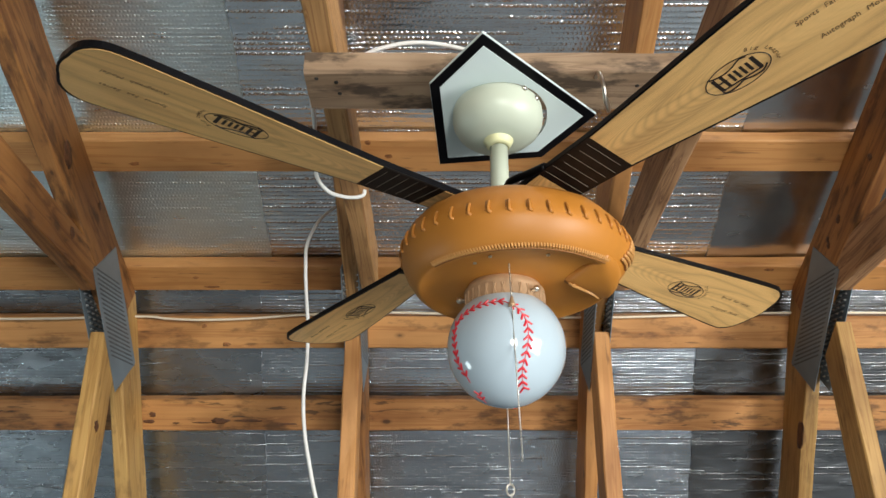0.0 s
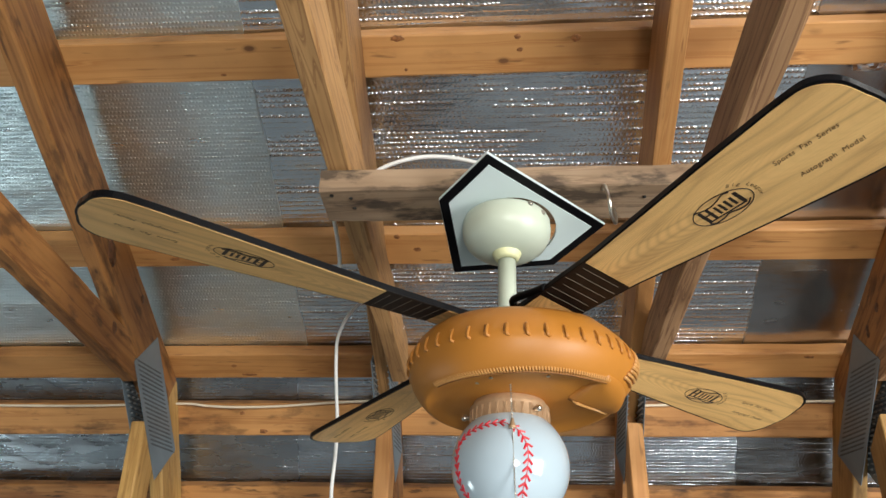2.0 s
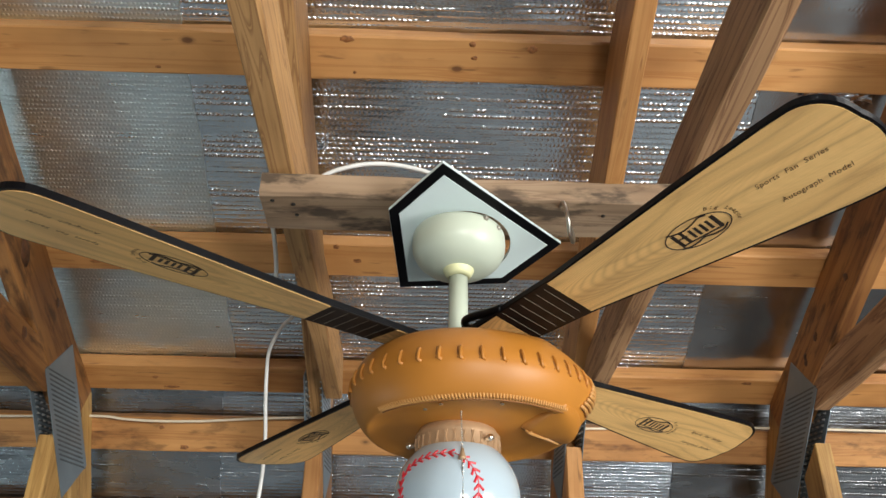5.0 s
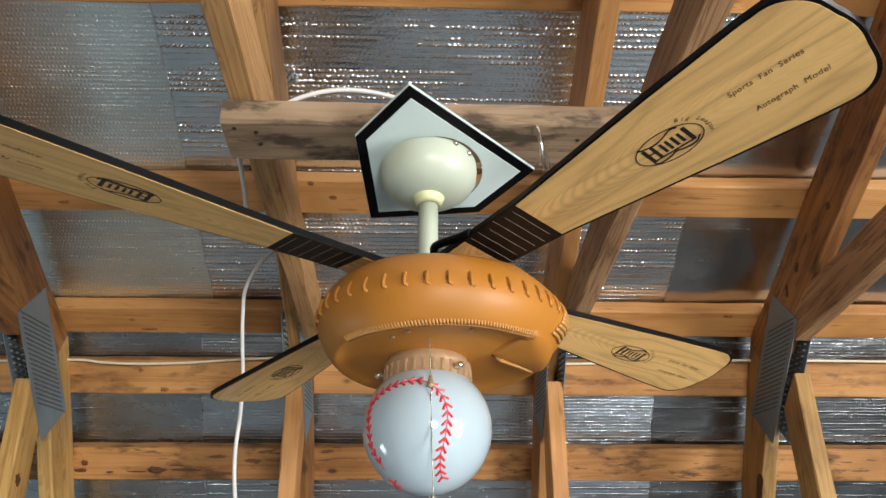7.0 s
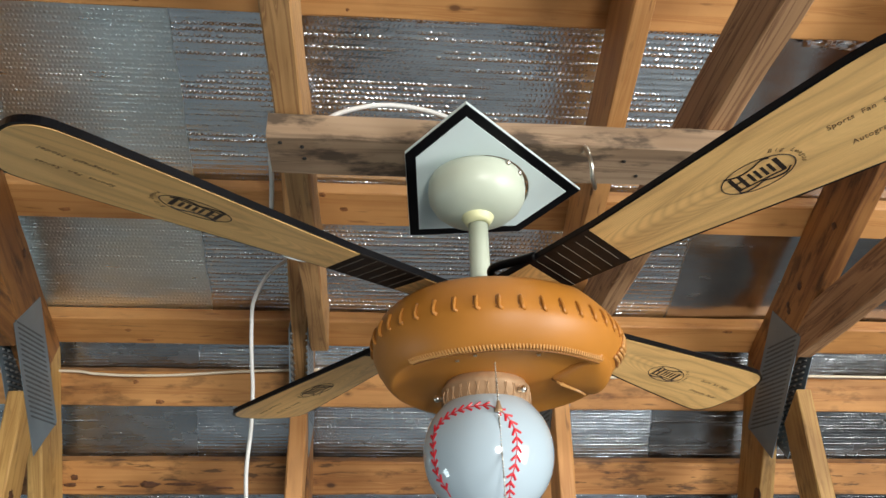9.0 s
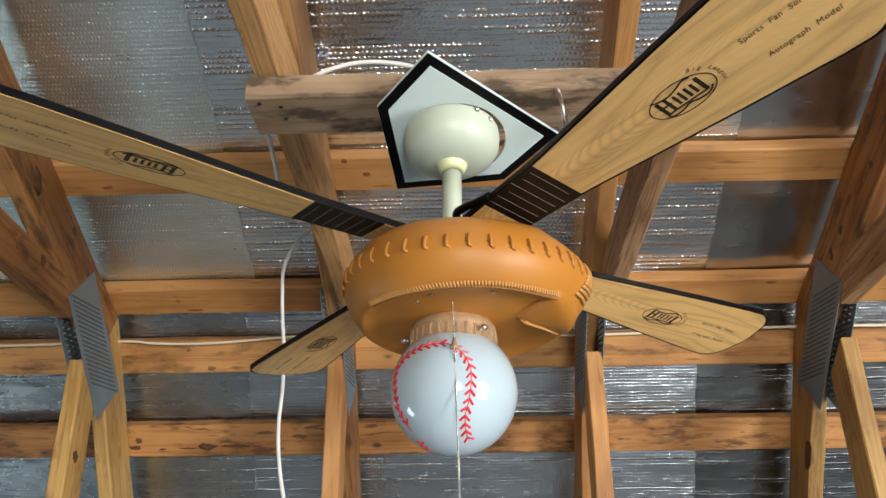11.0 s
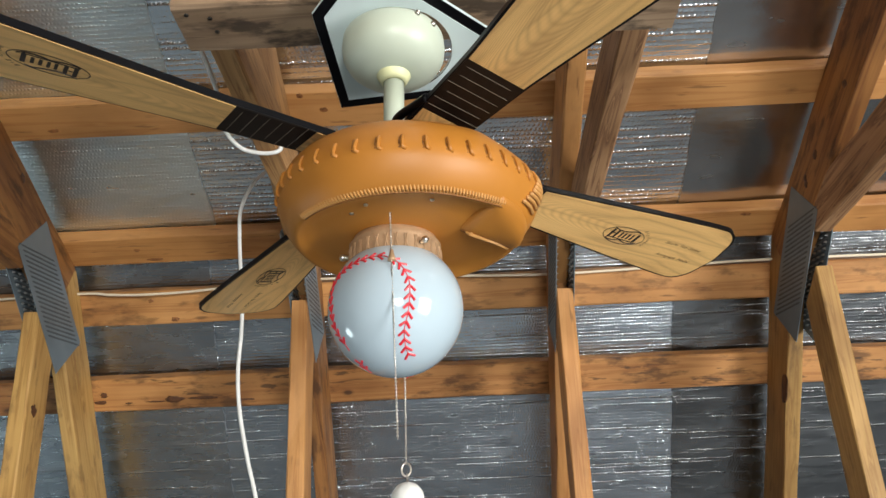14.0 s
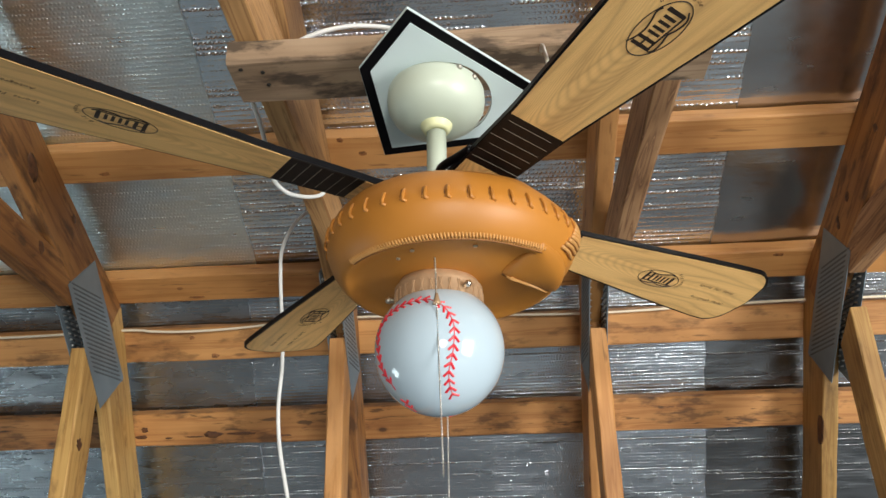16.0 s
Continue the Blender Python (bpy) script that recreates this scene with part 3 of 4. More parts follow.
# dark knots on the faces of the two outer trusses: truss, y, z, half width, half length
TRUSSES = [ob for ob in scene.objects if ob.name.startswith("roof_truss")]
for i, (k, y, z, sy, sz) in enumerate([(0, 0.631, 2.473, 0.014, 0.018), (0, 0.533, 2.618, 0.024, 0.04), (0, 0.727, 2.599, 0.012, 0.016), (0, 0.629, 2.475, 0.014, 0.018), (0, 0.95, 2.122, 0.018, 0.022), (3, 0.527, 2.606, 0.014, 0.012), (3, 0.713, 2.555, 0.012, 0.016), (3, 0.781, 2.535, 0.01, 0.012), (3, 0.783, 2.521, 0.012, 0.014), (3, 1.148, 2.15, 0.026, 0.052)]):
    part("knot", knot_bm(0.0016, 0.72 * sy, 0.72 * sz, i * 3.3), KNOT, TRUSSES[k], "dark knot in the wood", True, at=pose(0.0188 if k == 0 else -0.0188, y, z, 40, 0, 0))


# ---- the mounting board under the collar ties ----
board = mesh_object("mounting_board", lumber_bm(0.65, 0.089, 0.038, 77), GREYED)
board.matrix_world = frame_along((-0.279, 0.003, 2.3895), (0.4, 0.003, 2.3895), (0, 0, 1))
tagged(board, "weathered grey-brown board screwed under two roof trusses", "board")

for sx, sy in ((-0.234, -0.020), (-0.232, 0.006), (-0.262, -0.028), (0.205, -0.012), (0.232, 0.022)):
    bm = tube_bm([(0, 0, 0.0), (0, 0, -0.0008), (0, 0, -0.0012)], 0.0030, 10)
    hole = part("screw", bm, SCREW, board, "dark sunken screw head", True)
    hole.matrix_basis = board.matrix_world.inverted() @ pose(sx, sy, 2.3702)

# ---- ceiling fan ----
fan = thing("ceiling_fan", "baseball-themed ceiling fan with four bat-shaped wooden blades", "ceiling fan")

# home plate backing, tilted a little
T0, U0, V0 = Vector((-0.026, -0.125, 2.368)), Vector((-0.64, 0.75, -0.16)).normalized(), Vector((0.79, 0.61, -0.12))
V0 = (V0 - U0 * V0.dot(U0)).normalized()
N0 = U0.cross(V0)
if N0.z < 0:
    N0 = -N0
PB = 0.226


def pentagon(inset):
    s = PB
    pts = [(0, 0), (0, s / 2), (s / 2, s), (s, s / 2), (s, 0)]
    out = []
    for i in range(5):
        p0, p1, p2 = (Vector(pts[(i + k) % 5]) for k in (-1, 0, 1))
        d1, d2 = (p1 - p0).normalized(), (p2 - p1).normalized()
        n1, n2 = Vector((d1.y, -d1.x)), Vector((d2.y, -d2.x))
        bis = (n1 + n2) / (1 + n1.dot(n2))
        out.append(p1 + bis * inset)
    return out


def plate_bm(inset, z0, z1):
    """The five-sided plate with a round hole for the canopy."""
    bm = bmesh.new()
    hub = Vector((0.008, 0.022, 2.340)) - T0
    hx, hy = hub.dot(V0), hub.dot(U0)
    rim = [Vector((hx + 0.0670 * math.cos(2 * math.pi * k / 48), hy + 0.0670 * math.sin(2 * math.pi * k / 48))) for k in range(48)]
    sides = []
    for z in (z0, z1):
        edges, loops = [], []
        for pts in (pentagon(inset), rim):
            vs = [bm.verts.new(T0 + V0 * p.x + U0 * p.y + N0 * z) for p in pts]
            edges += [bm.edges.new((vs[k], vs[(k + 1) % len(vs)])) for k in range(len(vs))]
            loops.append(vs)
        bmesh.ops.triangle_fill(bm, use_beauty=True, use_dissolve=False, edges=edges)
        sides.append(loops)
    for lo, hi in zip(*sides):
        for k in range(len(lo)):
            n = (k + 1) % len(lo)
            bm.faces.new((lo[k], lo[n], hi[n], hi[k]))
    return bm


home_plate = part("home_plate", plate_bm(0.0, 0.0, 0.0045), WHITE_PLATE, fan, "white home-plate backing board with black border")
part("black_border", plate_bm(0.0006, -0.0012, 0.0), BLACK, home_plate)
part("white_face", plate_bm(0.0142, -0.0024, -0.0012), WHITE_PLATE, home_plate)

# canopy, collar, rod
canopy = part("canopy", lathe_bm([(0.0, 2.279), (0.018, 2.279), (0.034, 2.2812), (0.048, 2.287), (0.058, 2.296), (0.0637, 2.307), (0.0652, 2.319), (0.0645, 2.331), (0.0625, 2.3355), (0.0, 2.336)], 72), CREAM, fan, "cream enamelled metal canopy", True)
for ang, z in ((-58, 2.331), (-36, 2.327)):
    a = radians(ang)
    bm = bmesh.new()
    bmesh.ops.create_uvsphere(bm, u_segments=12, v_segments=8, radius=0.0042)
    part("screw", bm, CHAIN, canopy, "steel screw", True, at=pose(0.0642 * math.cos(a), 0.0642 * math.sin(a), z))
part("collar", lathe_bm([(0.013, 2.290), (0.0215, 2.288), (0.0225, 2.282), (0.018, 2.273), (0.0135, 2.267), (0.0125, 2.273)], 40), YELLOWED, fan, "yellowed plastic collar", True)
part("downrod", lathe_bm([(0.0, 2.13), (0.0128, 2.13), (0.0128, 2.275), (0.0, 2.275)], 32), CREAM, fan, smooth=True)


# motor housing like a catcher's mitt
def mitt_wobble(r, z, a):
    """The rim swells at the web of the mitt, and its front hangs a little lower than its sides."""
    lobe = math.exp(-((math.degrees(math.atan2(math.sin(a + radians(6)), math.cos(a + radians(6)))) / 15) ** 2))
    front = max(0.0, -math.sin(a)) ** 2
    high = max(0.0, min(1.0, (z - 2.056) / 0.05))
    rr = r * (1 + 0.010 * math.sin(3 * a + 0.6) + 0.040 * lobe * min(1.0, high * 2.5))
    step = 0.0035 * math.exp(-((math.degrees(a) % 360 - 318) / 16) ** 2) if r < 0.13 and z > 2.12 else 0.0
    droop = 0.014 * high * (1 - 0.75 * max(0.0, min(1.0, (z - 2.112) / 0.025)))
    low = max(0.0, min(1.0, (2.078 - z) / 0.02)) * (r / 0.13) ** 4
    return rr, z - droop * front + step + (0.007 * math.cos(a) - 0.004) * low * front + 0.002 * math.sin(2 * a + 1.0) * (r / 0.15)


MITT = [(0.0, 2.144), (0.06, 2.144), (0.084, 2.1435), (0.096, 2.1430), (0.102, 2.1400), (0.111, 2.1396), (0.121, 2.1365), (0.131, 2.1300), (0.1400, 2.1200), (0.1455, 2.108), (0.1480, 2.096),
        (0.1465, 2.083), (0.1410, 2.069), (0.1340, 2.0580), (0.1280, 2.0515), (0.1245, 2.0495), (0.1215, 2.0500), (0.1170, 2.0525), (0.108, 2.0545), (0.096, 2.0550), (0.080, 2.0525), (0.066, 2.0495), (0.0, 2.0490)]
MX = 0.013
mitt = part("motor_housing", lathe_bm(MITT, 160, mitt_wobble), LEATHER, fan, "tan leather-look motor housing shaped like a mitt", True, at=pose(MX, 0, 0))


def on_mitt(r, z, a, out=0.0):
    rr, zz = mitt_wobble(r, z, a)
    return Vector(((rr + out) * math.cos(a), (rr + out) * math.sin(a), zz))


def rim_r(z):
    """The radius of the outer side at a height."""
    side = sorted(MITT[6:16], key=lambda q: q[1])
    for p, q in zip(side, side[1:]):
        if z <= q[1]:
            return p[0] + (q[0] - p[0]) * (z - p[1]) / (q[1] - p[1])
    return side[-1][0]


for i in range(39):
    a = 2 * math.pi * (i + 0.57) / 39
    run = [(z - 0.0050 - 0.006 * max(0.0, -math.cos(a)), out, turn) for z, out, turn in ((2.1190, -0.0024, 0), (2.1165, 0.0008, 0), (2.1110, 0.0013, 0), (2.1045, 0.0014, 0), (2.0995, 0.0010, 0), (2.0975, -0.0008, 0.024))]
    bm = tube_bm([on_mitt(rim_r(z), z, a + turn, out) for z, out, turn in run], 0.0021, 8)
    part("lacing_bar", bm, LEATHER_DARK, mitt, smooth=True)
    bm = tube_bm([on_mitt(rim_r(z), z, a - 0.022, out) for z, out in ((2.1120, -0.0008), (2.1025, -0.0006), (2.0935, -0.0008))], 0.0013, 6)
    part("lacing_slot", bm, LEATHER_SEAM, mitt, smooth=True)
# stitched seam along the lower edge of the rim, fading out towards the little finger
bm, cord = bmesh.new(), []
for i in range(68):
    a = radians(214 + 112 * i / 67)
    k = max(0.0, (i - 52) / 15.0) ** 2
    p = on_mitt(0.1290, 2.0540, a, 0.0006 + 0.004 * k) + Vector((0, 0, 0.004 * k))
    q = on_mitt(0.1240, 2.0490, a + 0.012, 0.004 * k) + Vector((0, 0, 0.003 * k))
    tube_bm([p, (p + q) / 2 + Vector((0.0014 * math.cos(a), 0.0014 * math.sin(a), -0.0014)), q], 0.0012, 6, bm)
    cord.append(q + Vector((0, 0, -0.0006)))
part("stitching", bm, LACE, mitt)
part("seam_cord", tube_bm(cord, 0.0012, 6), LEATHER_SEAM, mitt, smooth=True)


def thumb_point(s, q):
    """A point of the thumb pad: s runs along the palm's edge, q from the palm out to the rim."""
    a = radians(-37 + 56 * s)
    r_in = 0.128 - 0.064 * math.sin(math.pi * min(1.0, s * 1.55 + 0.08)) ** 0.8 if s < 0.32 else 0.064 + 0.058 * ((s - 0.32) / 0.68) ** 1.2
    r_out = 0.1335 + 0.003 * math.sin(math.pi * s)
    r = r_in + (r_out - r_in) * q
    swell = (max(0.0, math.sin(math.pi * min(1.0, s * 0.96 + 0.04))) ** 0.45) * (max(0.0, 1 - (2 * q - 0.95) ** 4)) ** 0.6
    return Vector((r * math.cos(a), r * math.sin(a), 2.0580 - 0.0155 * swell))


def thumb_bm():
    """The thumb pad: a swollen wedge between the palm and the rim, closed above."""
    bm, rows, ns, nq = bmesh.new(), [], 26, 16
    for i in range(ns + 1):
        rows.append([bm.verts.new(thumb_point(i / ns, j / nq)) for j in range(nq + 1)])
    lid = [[bm.verts.new((v.co.x * 0.985, v.co.y * 0.985, 2.0640)) for v in row] for row in rows]
    for grid in (rows, lid):
        for i in range(ns):
            for j in range(nq):
                bm.faces.new((grid[i][j], grid[i][j + 1], grid[i + 1][j + 1], grid[i + 1][j]))
    rim = [(i, 0) for i in range(ns)] + [(ns, j) for j in range(nq)] + [(i, nq) for i in range(ns, 0, -1)] + [(0, j) for j in range(nq, 0, -1)]
    for k, (i, j) in enumerate(rim):
        m, n = rim[(k + 1) % len(rim)]
        bm.faces.new((rows[i][j], rows[m][n], lid[m][n], lid[i][j]))
    return bm


thumb = part("thumb_lobe", thumb_bm(), LEATHER, mitt, "swollen tan thumb pad", True)
bm = bmesh.new()
for i in range(30):
    s = 0.30 + 0.66 * i / 29
    p, q = thumb_point(s, 0.10), thumb_point(s + 0.012, 0.20)
    tube_bm([p + Vector((0, 0, -0.0004)), (p + q) / 2 + Vector((0, 0, -0.0024)), q + Vector((0, 0, -0.0004))], 0.0012, 5, bm)
part("stitching", bm, LACE, thumb)
part("seam_cord", tube_bm([thumb_point(0.28 + 0.70 * i / 30, 0.03) + Vector((0, 0, -0.0006)) for i in range(31)], 0.0011, 6), LEATHER_SEAM, thumb, smooth=True)
for i in range(9):
    z = 2.0665 + 0.0054 * i
    spread = 7.2 - 0.50 * i
    bm = tube_bm([on_mitt(rim_r(z), z, radians(-15 + 0.9 * i + spread * k / 3), 0.0022 - 0.0004 * abs(k)) for k in range(-3, 4)], 0.0025, 7)
    part("lace", bm, LACE, mitt, "pale leather lacing", smooth=True)
for ang, r in ((-112, 0.094), (-128, 0.086), (-70, 0.098), (-20, 0.070), (-160, 0.072)):
    bm = tube_bm([(0, 0, 0), (0, 0, -0.0010), (0, 0, -0.0014)], 0.0024, 10)
    p = on_mitt(r, 2.0540, radians(ang))
    part("screw", bm, CHAIN, mitt, "small steel screw", True, at=pose(p.x, p.y, p.z))

# fitter ring and globe
ring = part("fitter_ring", lathe_bm([(0.030, 2.050), (0.047, 2.050), (0.0478, 2.047), (0.0518, 2.042), (0.0512, 2.038), (0.0512, 2.019), (0.0522, 2.015), (0.0510, 2.011), (0.048, 2.013), (0.046, 2.040)], 64), RING, fan, "beige embossed metal light-kit ring", True)
for ang in (-52, 68, 188):
    a = radians(ang)
    bm = tube_bm([(0.050, 0, 0), (0.056, 0, 0), (0.0565, 0, 0)], 0.0028, 10)
    bmesh.ops.create_uvsphere(bm, u_segments=10, v_segments=8, radius=0.0042, matrix=Matrix.Translation((0.0585, 0, 0)))
    part("thumbscrew", bm, CHAIN, ring, "small nickel thumbscrew", True, at=pose(0, 0, 2.029, 0, 0, ang))
bm = bmesh.new()
for i in range(30):
    a = 2 * math.pi * i / 30
    for s in (-1, 1):
        tube_bm([(0.0514 * math.cos(a + s * 0.03), 0.0514 * math.sin(a + s * 0.03), 2.0365), (0.0517 * math.cos(a), 0.0517 * math.sin(a), 2.029), (0.0514 * math.cos(a + s * 0.03), 0.0514 * math.sin(a + s * 0.03), 2.0215)], 0.0009, 5, bm)
part("embossing", bm, RING, ring)

GC, GR = Vector((0, 0, 1.968)), 0.0740
globe_prof = [(GR * math.sin(radians(d)), GC.z + GR * math.cos(radians(d))) for d in range(36, 181, 4)]
globe_prof[-1] = (0.0, GC.z - GR)
globe = part("globe", lathe_bm(globe_prof, 72), GLASS_WHITE, fan, "white glass globe printed like a baseball", True)


def seam_run(controls, steps=90):
    """A smooth line on the unit ball through directions given as azimuth and height in degrees."""
    dirs = [Vector((math.cos(radians(h)) * math.cos(radians(a)), math.cos(radians(h)) * math.sin(radians(a)), math.sin(radians(h)))) for a, h in controls]
    return [v.normalized() for v in spline(dirs, steps)]


SEAMS = [([(-152, -45), (-151, -34), (-154, -24), (-152, -11), (-152, -1), (-151, 12), (-142, 20), (-127, 26), (-105, 29), (-94, 28)], -1), ([(175, -69), (-158, -58)], -1), ([(-94, 28), (-82, 19), (-76, 8), (-74, 0), (-74, -12), (-75, -24), (-77, -37), (-73, -51), (-65, -59)], -1), ([(60, -66), (100, -50), (95, -20), (100, 20), (60, 40), (20, 45)], 1)]


def stitches_bm():
    bm = bmesh.new()
    for controls, sense in SEAMS:
        line, since = seam_run(controls), 0.0
        for a, b in zip(line, line[1:]):
            since += (b - a).length * GR
            if since < 0.0092:
                continue
            since = 0.0
            d = (b - a).normalized() * sense
            side_way = a.cross(d).normalized()
            for side in (1, -1):
                pts = [GC + (a - d * 0.082 * k / 3 + side_way * side * 0.074 * k / 3).normalized() * (GR - 0.0002) for k in range(4)]
                tube_bm(pts, 0.0015, 6, bm)
        tube_bm([GC + p * (GR + 0.0001) for p in line[::6]], 0.0006, 5, bm)
    return bm


part("red_stitching", stitches_bm(), RED, globe, "red printed baseball stitches")

# blades
PITCH = 10.0


def half_width(u):
    ks = [(0.075, 0.031), (0.21, 0.0370), (0.40, 0.0570), (0.50, 0.0660), (0.57, 0.0680)]
    for (u0, w0), (u1, w1) in zip(ks, ks[1:]):
        if u <= u1:
            return w0 + (w1 - w0) * max(0.0, (u - u0) / (u1 - u0))
    return ks[-1][1]


def blade_outline(inset=0.0, u0=0.075, u1=0.564):
    """Half the outline of a blade from root to tip, with round tip corners."""
    left, r = [], 0.040
    end = u1 - inset
    n = 26
    for i in range(n + 1):
        u = u0 + (end - r - u0) * i / n
        left.append((u, half_width(u) - inset))
    w = half_width(end - r) - inset
    for i in range(1, 9):
        a = radians(90 * i / 9)
        left.append((end - r + r * math.sin(a) * 0.88, w - r + r * math.cos(a)))
    for i in range(1, 7):
        y = (w - r) * (1 - i / 6)
        left.append((end - 0.12 * r + 0.12 * r * (1 - (y / (w - r)) ** 2), y))
    return left


def outline_poly(inset, u0, u1):
    up = blade_outline(inset, u0, u1)
    return up + [(x, -y) for x, y in up[::-1][1:]]


def prism(poly, z0, z1):
    bm = bmesh.new()
    lo, hi = [bm.verts.new((x, y, z0)) for x, y in poly], [bm.verts.new((x, y, z1)) for x, y in poly]
    bm.faces.new(lo[::-1])
    bm.faces.new(hi)
    for i in range(len(poly)):
        j = (i + 1) % len(poly)
        bm.faces.new((lo[i], lo[j], hi[j], hi[i]))
    return bm


def straight_poly(u0, u1, inset):
    n = 8
    up = [(u0 + (u1 - u0) * i / n, half_width(u0 + (u1 - u0) * i / n) - inset) for i in range(n + 1)]
    return up + [(x, -y) for x, y in up[::-1]]


def lettering(body, size, at, parent, spacing=1.0):
    cu = bpy.data.curves.new("lettering", "FONT")
    cu.body, cu.size, cu.align_x, cu.align_y, cu.space_character, cu.shear = body, size, "CENTER", "CENTER", spacing, 0.25
    cu.extrude, cu.resolution_u = 0.0001, 3
    tmp = bpy.data.objects.new("lettering", cu)
    me = bpy.data.meshes.new_from_object(tmp)
    bpy.data.objects.remove(tmp)
    me.materials.append(FAINT_INK)
    ob = new("lettering", me)
    ob.parent = parent
    ob.matrix_basis = at
    return ob


UNDER = -0.0042


def build_blade(angle):
    blade = part("blade", prism(outline_poly(0.0, 0.028, 0.564), -0.0036, 0.0036), BLACK, fan, "bat-shaped oak blade with black edge and dark grip",
                 at=pose(0, 0, 2.152, 0, 0, angle) @ pose(0, 0, 0, -PITCH, 0, 0))
    part("wood_face", prism(outline_poly(0.0030, 0.205, 0.564), UNDER, -0.0034), OAK, blade)
    part("root_face", prism(straight_poly(0.036, 0.113, 0.0030), UNDER, -0.0034), OAK, blade)
    part("grip", prism(straight_poly(0.1135, 0.2045, 0.0015), UNDER, -0.0034), GRIP, blade, "dark brown bat-grip band")
    for k in range(6):
        part("grip_line", box_bm(0.0005, 0.062 - 0.004 * (k % 3), 0.0004, 0, (0.124 + 0.0142 * k, 0.002 * (-1) ** k, UNDER - 0.0001)), STRIPE, blade)
    # oval badge: a ring with plain bars for its lettering
    bm = bmesh.new()
    tube_bm([(0.377 + 0.0365 * math.cos(2 * math.pi * k / 48), 0.004 + 0.0185 * math.sin(2 * math.pi * k / 48), UNDER) for k in range(49)], 0.0006, 5, bm)
    part("badge_ring", bm, INK, blade)
    flip = pose(0.377, 0.004, UNDER - 0.0001, 180, 0, 0)
    for k, (x, h, w) in enumerate([(-0.0235, 0.020, 0.0042), (-0.0145, 0.018, 0.0038), (-0.006, 0.0125, 0.0032), (0.0005, 0.0125, 0.0032), (0.0075, 0.0125, 0.0034), (0.0145, 0.0125, 0.0034), (0.0225, 0.018, 0.0046)]):
        part("badge_bar", box_bm(w, h, 0.0004, 0, (x, 0.0002 * k, 0)), INK, blade, at=flip)
    part("badge_bar", box_bm(0.046, 0.0018, 0.0004, 0, (0.001, -0.0085, 0)), INK, blade, at=flip)
    part("badge_bar", box_bm(0.014, 0.0018, 0.0004, 0, (-0.019, 0.0012, 0)), INK, blade, at=flip)
    lettering("Sports  Fan  Series", 0.0084, pose(0.486, -0.009, UNDER - 0.0002, 180, 0, 0), blade, 1.1)
    lettering("Autograph  Model", 0.0084, pose(0.492, 0.020, UNDER - 0.0002, 180, 0, 0), blade, 1.1)
    word = "Big League"
    for k, ch in enumerate(word):
        if ch == " ":
            continue
        b = radians(58 - 78 * k / (len(word) - 1))
        lettering(ch, 0.0068, pose(0.380 + 0.041 * math.cos(b), 0.004 - 0.025 * math.sin(b), UNDER - 0.0002, 180, 0, 0) @ pose(0, 0, 0, 0, 0, math.degrees(b) - 90), blade)
    swash = [[(-0.027, 0.0135), (-0.019, 0.0105), (-0.008, 0.0095), (0.003, 0.0120), (0.013, 0.0155), (0.020, 0.0140)], [(0.029, -0.0075), (0.021, -0.0125), (0.010, -0.0128), (0.0, -0.0105), (-0.010, -0.0130), (-0.021, -0.0135), (-0.026, -0.0105)]]
    for line in swash:
        part("badge_swash", tube_bm(spline([(x, y, 0) for x, y in line]), 0.0009, 5), INK, blade, at=flip)
    arm = tube_bm(spline([(0.125, -0.0325, 0.001), (0.098, -0.0330, 0.006), (0.070, -0.0330, 0.013), (0.048, -0.0290, 0.0190), (0.036, -0.0180, 0.0200), (0.040, -0.004, 0.015), (0.060, 0.004, 0.007)]), 0.0052, 10)
    part("bracket_arm", arm, BLACK, blade, "bent black bracket arm", True)
    bm = box_bm(0.060, 0.040, 0.004, 0.0012, (0.092, 0, 0.0056))
    part("blade_iron", bm, BLACK, blade, "black metal blade bracket")
    return blade


for ang in (-55.05, 34.95, 124.95, 214.95):
    build_blade(ang)
part("flywheel", lathe_bm([(0.0, 2.146), (0.050, 2.146), (0.053, 2.150), (0.053, 2.156), (0.035, 2.162), (0.02, 2.170), (0.0, 2.170)], 48), BLACK, fan, "black motor flywheel cap", True)


# pull chains
def chain_bm(top_point, length, drift):
    bm = bmesh.new()
    n = int(length / 0.0034)
    for i in range(n):
        p = Vector(top_point) + Vector((drift[0] * i / n, drift[1] * i / n, -length * i / n))
        bmesh.ops.create_icosphere(bm, subdivisions=1, radius=0.00135, matrix=Matrix.Translation(p))
    tube_bm([Vector(top_point), Vector(top_point) + Vector((drift[0], drift[1], -length))], 0.0005, 5, bm)
    return bm


front_chain = part("pull_chain", chain_bm((0.001, -0.073, 2.052), 0.240, (0.006, 0.000)), CHAIN, fan, "beaded metal pull chain", True)
part("chain_bell", lathe_bm([(0.0, 0.006), (0.0018, 0.006), (0.0024, 0.002), (0.0042, -0.004), (0.0045, -0.006), (0.0, -0.006)], 16), RING, front_chain, smooth=True, at=pose(0.0025, -0.0728, 2.000))
rear_chain = part("pull_chain", chain_bm((0.004, 0.066, 2.050), 0.237, (0.0, 0.0)), CHAIN, fan, "beaded metal pull chain with white ball", True)
part("chain_clip", tube_bm([(0.004 + 0.005 * math.cos(radians(30 * k)), 0.066, 1.808 + 0.007 * math.sin(radians(30 * k))) for k in range(13)], 0.0011, 6), CHAIN, rear_chain, smooth=True)
bm = bmesh.new()
bmesh.ops.create_icosphere(bm, subdivisions=3, radius=0.0182)
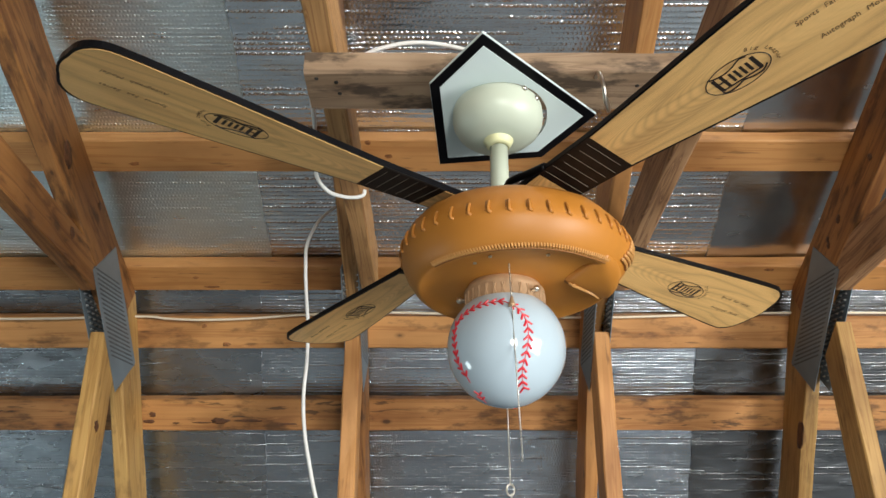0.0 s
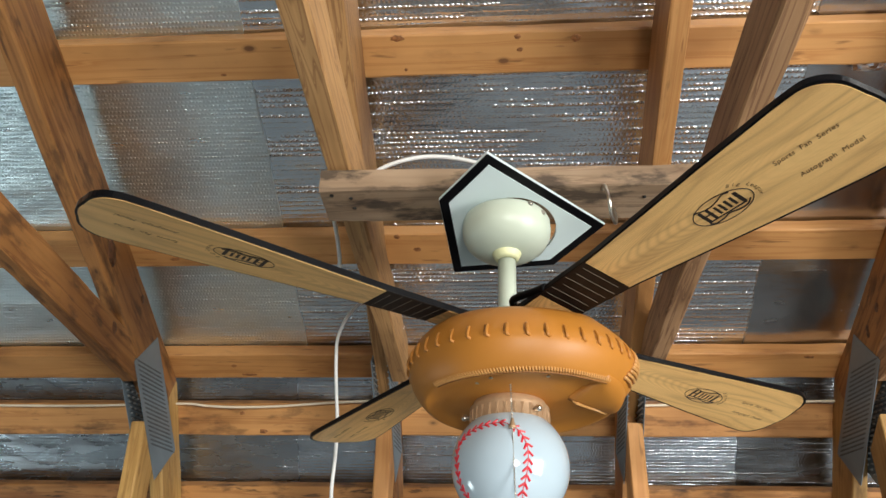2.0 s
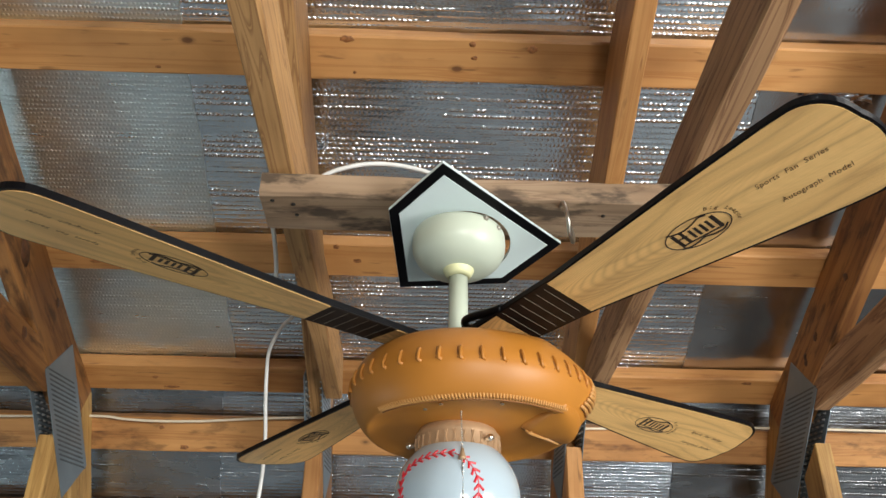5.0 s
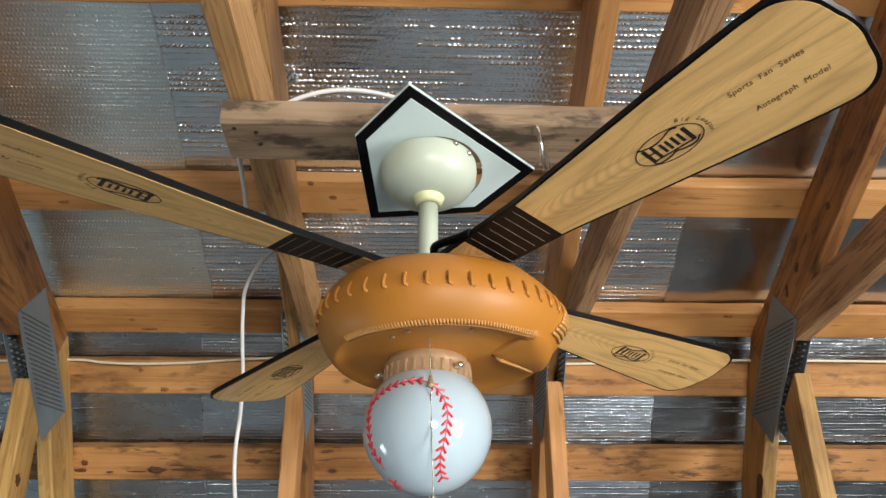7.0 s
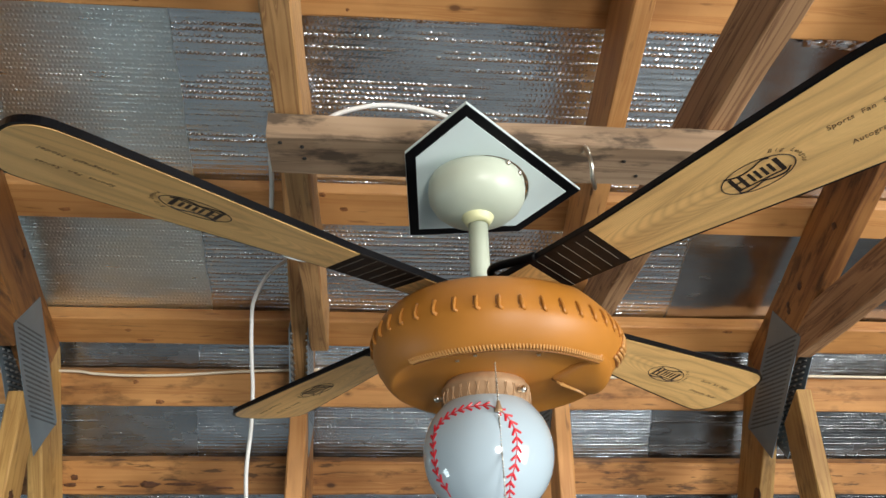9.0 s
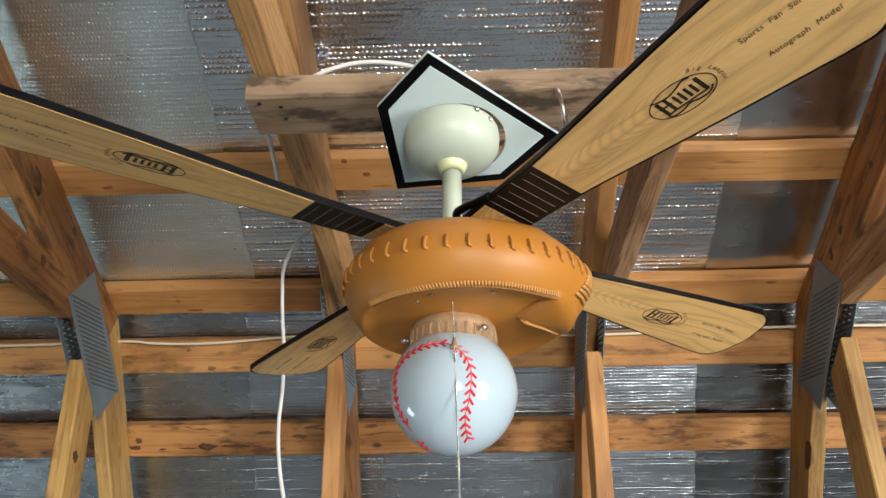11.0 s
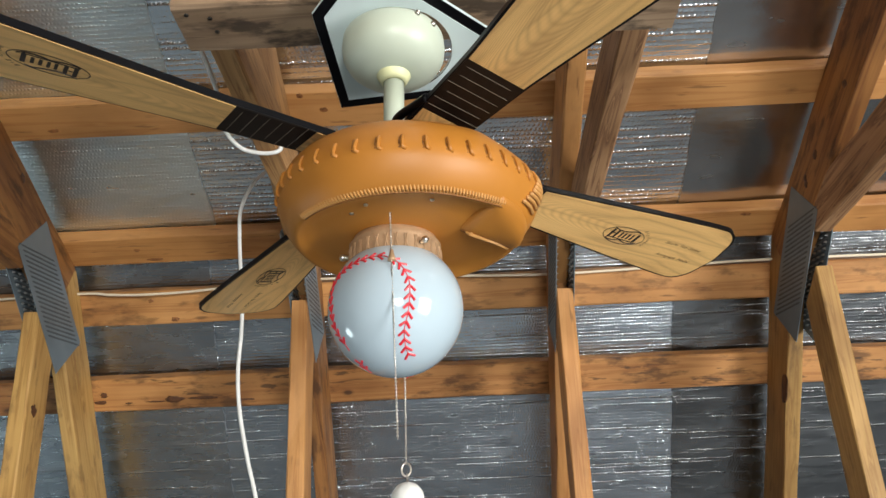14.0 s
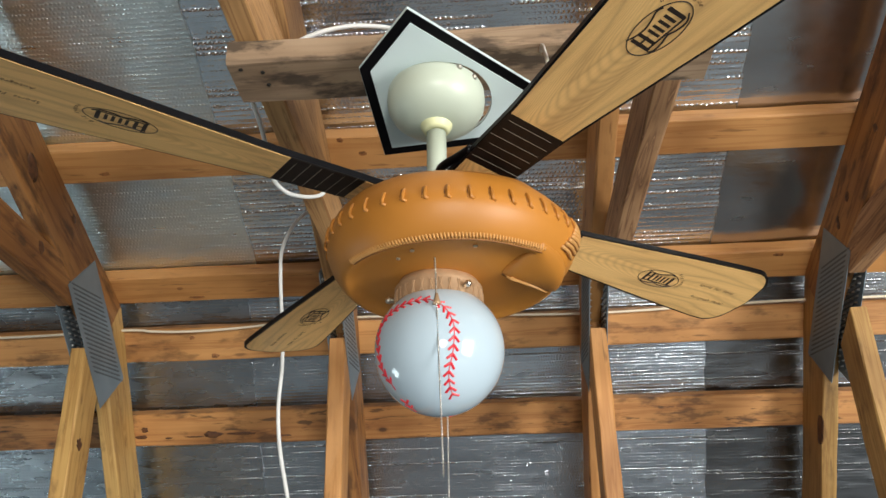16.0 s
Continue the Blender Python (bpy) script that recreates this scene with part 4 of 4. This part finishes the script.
for v in bm.verts:
    v.co *= 1 + 0.012 * noise.noise(v.co * 160)
part("pull_ball", bm, BALL, rear_chain, "small dimpled white ball", True, at=pose(0.005, 0.066, 1.777))
part("ball_stem", tube_bm([(0.005, 0.066, 1.793), (0.005, 0.066, 1.804)], 0.0012, 6), CHAIN, rear_chain)


# ---- cables and small fittings ----
def cable_thing(name, pts, radius, mat, label):
    ob = mesh_object(name, tube_bm(spline(pts), radius, 8), mat, True)
    return tagged(ob, label, "cable")


cable_thing("power_cable", [(-0.283, 0.040, 2.415), (-0.290, 0.09, 2.425), (-0.298, 0.17, 2.438), (-0.308, 0.26, 2.440), (-0.314, 0.32, 2.425), (-0.295, 0.35, 2.410), (-0.268, 0.358, 2.4035), (-0.245, 0.36, 2.4030), (-0.230, 0.36, 2.408), (-0.2275, 0.358, 2.418)], 0.0038, CABLE, "white power cable looped round a roof timber")
cable_thing("hanging_cable", [(-0.324, 0.70, 2.585), (-0.340, 0.70, 2.575), (-0.372, 0.70, 2.54), (-0.393, 0.70, 2.48), (-0.392, 0.70, 2.42), (-0.385, 0.70, 2.35), (-0.376, 0.70, 2.28), (-0.372, 0.70, 2.20), (-0.373, 0.70, 2.12), (-0.364, 0.70, 2.04), (-0.343, 0.70, 1.95), (-0.317, 0.70, 1.85), (-0.305, 0.70, 1.70), (-0.31, 0.70, 1.4), (-0.30, 0.70, 0.9)], 0.0040, CABLE, "white power cable hanging down from the roof timbers")
cable_thing("arched_cable", [(-0.262, 0.030, 2.4135), (-0.225, 0.015, 2.430), (-0.185, 0.005, 2.450), (-0.135, 0.0, 2.461), (-0.085, 0.0, 2.459), (-0.035, 0.0, 2.443), (0.0, 0.0, 2.4135)], 0.0034, CABLE, "white cable arching over the mounting board")
cable_thing("thin_wire", [(-1.6, 1.058, 2.445), (-1.2, 1.055, 2.441), (-0.90, 1.058, 2.449), (-0.82, 1.056, 2.442), (-0.74, 1.055, 2.438), (-0.62, 1.056, 2.441), (-0.45, 1.054, 2.452), (-0.25, 1.052, 2.458), (0.0, 1.052, 2.452), (0.3, 1.054, 2.444), (0.6, 1.056, 2.452), (0.9, 1.054, 2.458), (1.6, 1.054, 2.455)], 0.0035, WIRE, "thin cream wire strung along a purlin")
hook = mesh_object("bent_hook", tube_bm(spline([(0.142, -0.030, 2.371), (0.143, -0.046, 2.366), (0.147, -0.048, 2.340), (0.150, -0.035, 2.325), (0.158, -0.015, 2.322), (0.160, -0.010, 2.335), (0.158, -0.010, 2.350)]), 0.0028, 8), CHAIN, True)
tagged(hook, "bent metal hook in the mounting board", "hook")


def crumple(name, centre, sx, sy, normal, seed, mat, label):
    bm = bmesh.new()
    bmesh.ops.create_grid(bm, x_segments=14, y_segments=10, size=0.5)
    bmesh.ops.solidify(bm, geom=list(bm.faces), thickness=0.004)
    for v in bm.verts:
        x, y = v.co.x, v.co.y
        v.co = Vector((sx * (x + 0.06 * noise.noise((y * 5, seed, 0))), sy * (y + 0.10 * noise.noise((x * 6, seed, 3))), v.co.z + 0.014 * noise.noise((x * 7, y * 6, seed))))
    ob = mesh_object(name, bm, mat)
    z = Vector(normal).normalized()
    x = Vector((1, 0, 0))
    m = Matrix((x, z.cross(x), z)).transposed().to_4x4()
    m.translation = Vector(centre)
    ob.matrix_world = m
    return tagged(ob, label, "foil scrap")


crumple("foil_patch", (0.680, 1.290, 2.228), 0.085, 0.035, -L_NOR, 4.0, FOIL_BRIGHT, "crumpled bright foil scrap tucked below a purlin")
crumple("foil_patch", (0.775, 0.225, 2.862), 0.14, 0.05, -U_NOR, 9.0, FOIL_BRIGHT, "crumpled bright foil scrap tucked below a purlin")
crumple("foil_tear", (-0.279, 0.380, 2.806), 0.030, 0.020, -U_NOR, 2.0, FOIL_BRIGHT, "small torn curl in the foil lining")
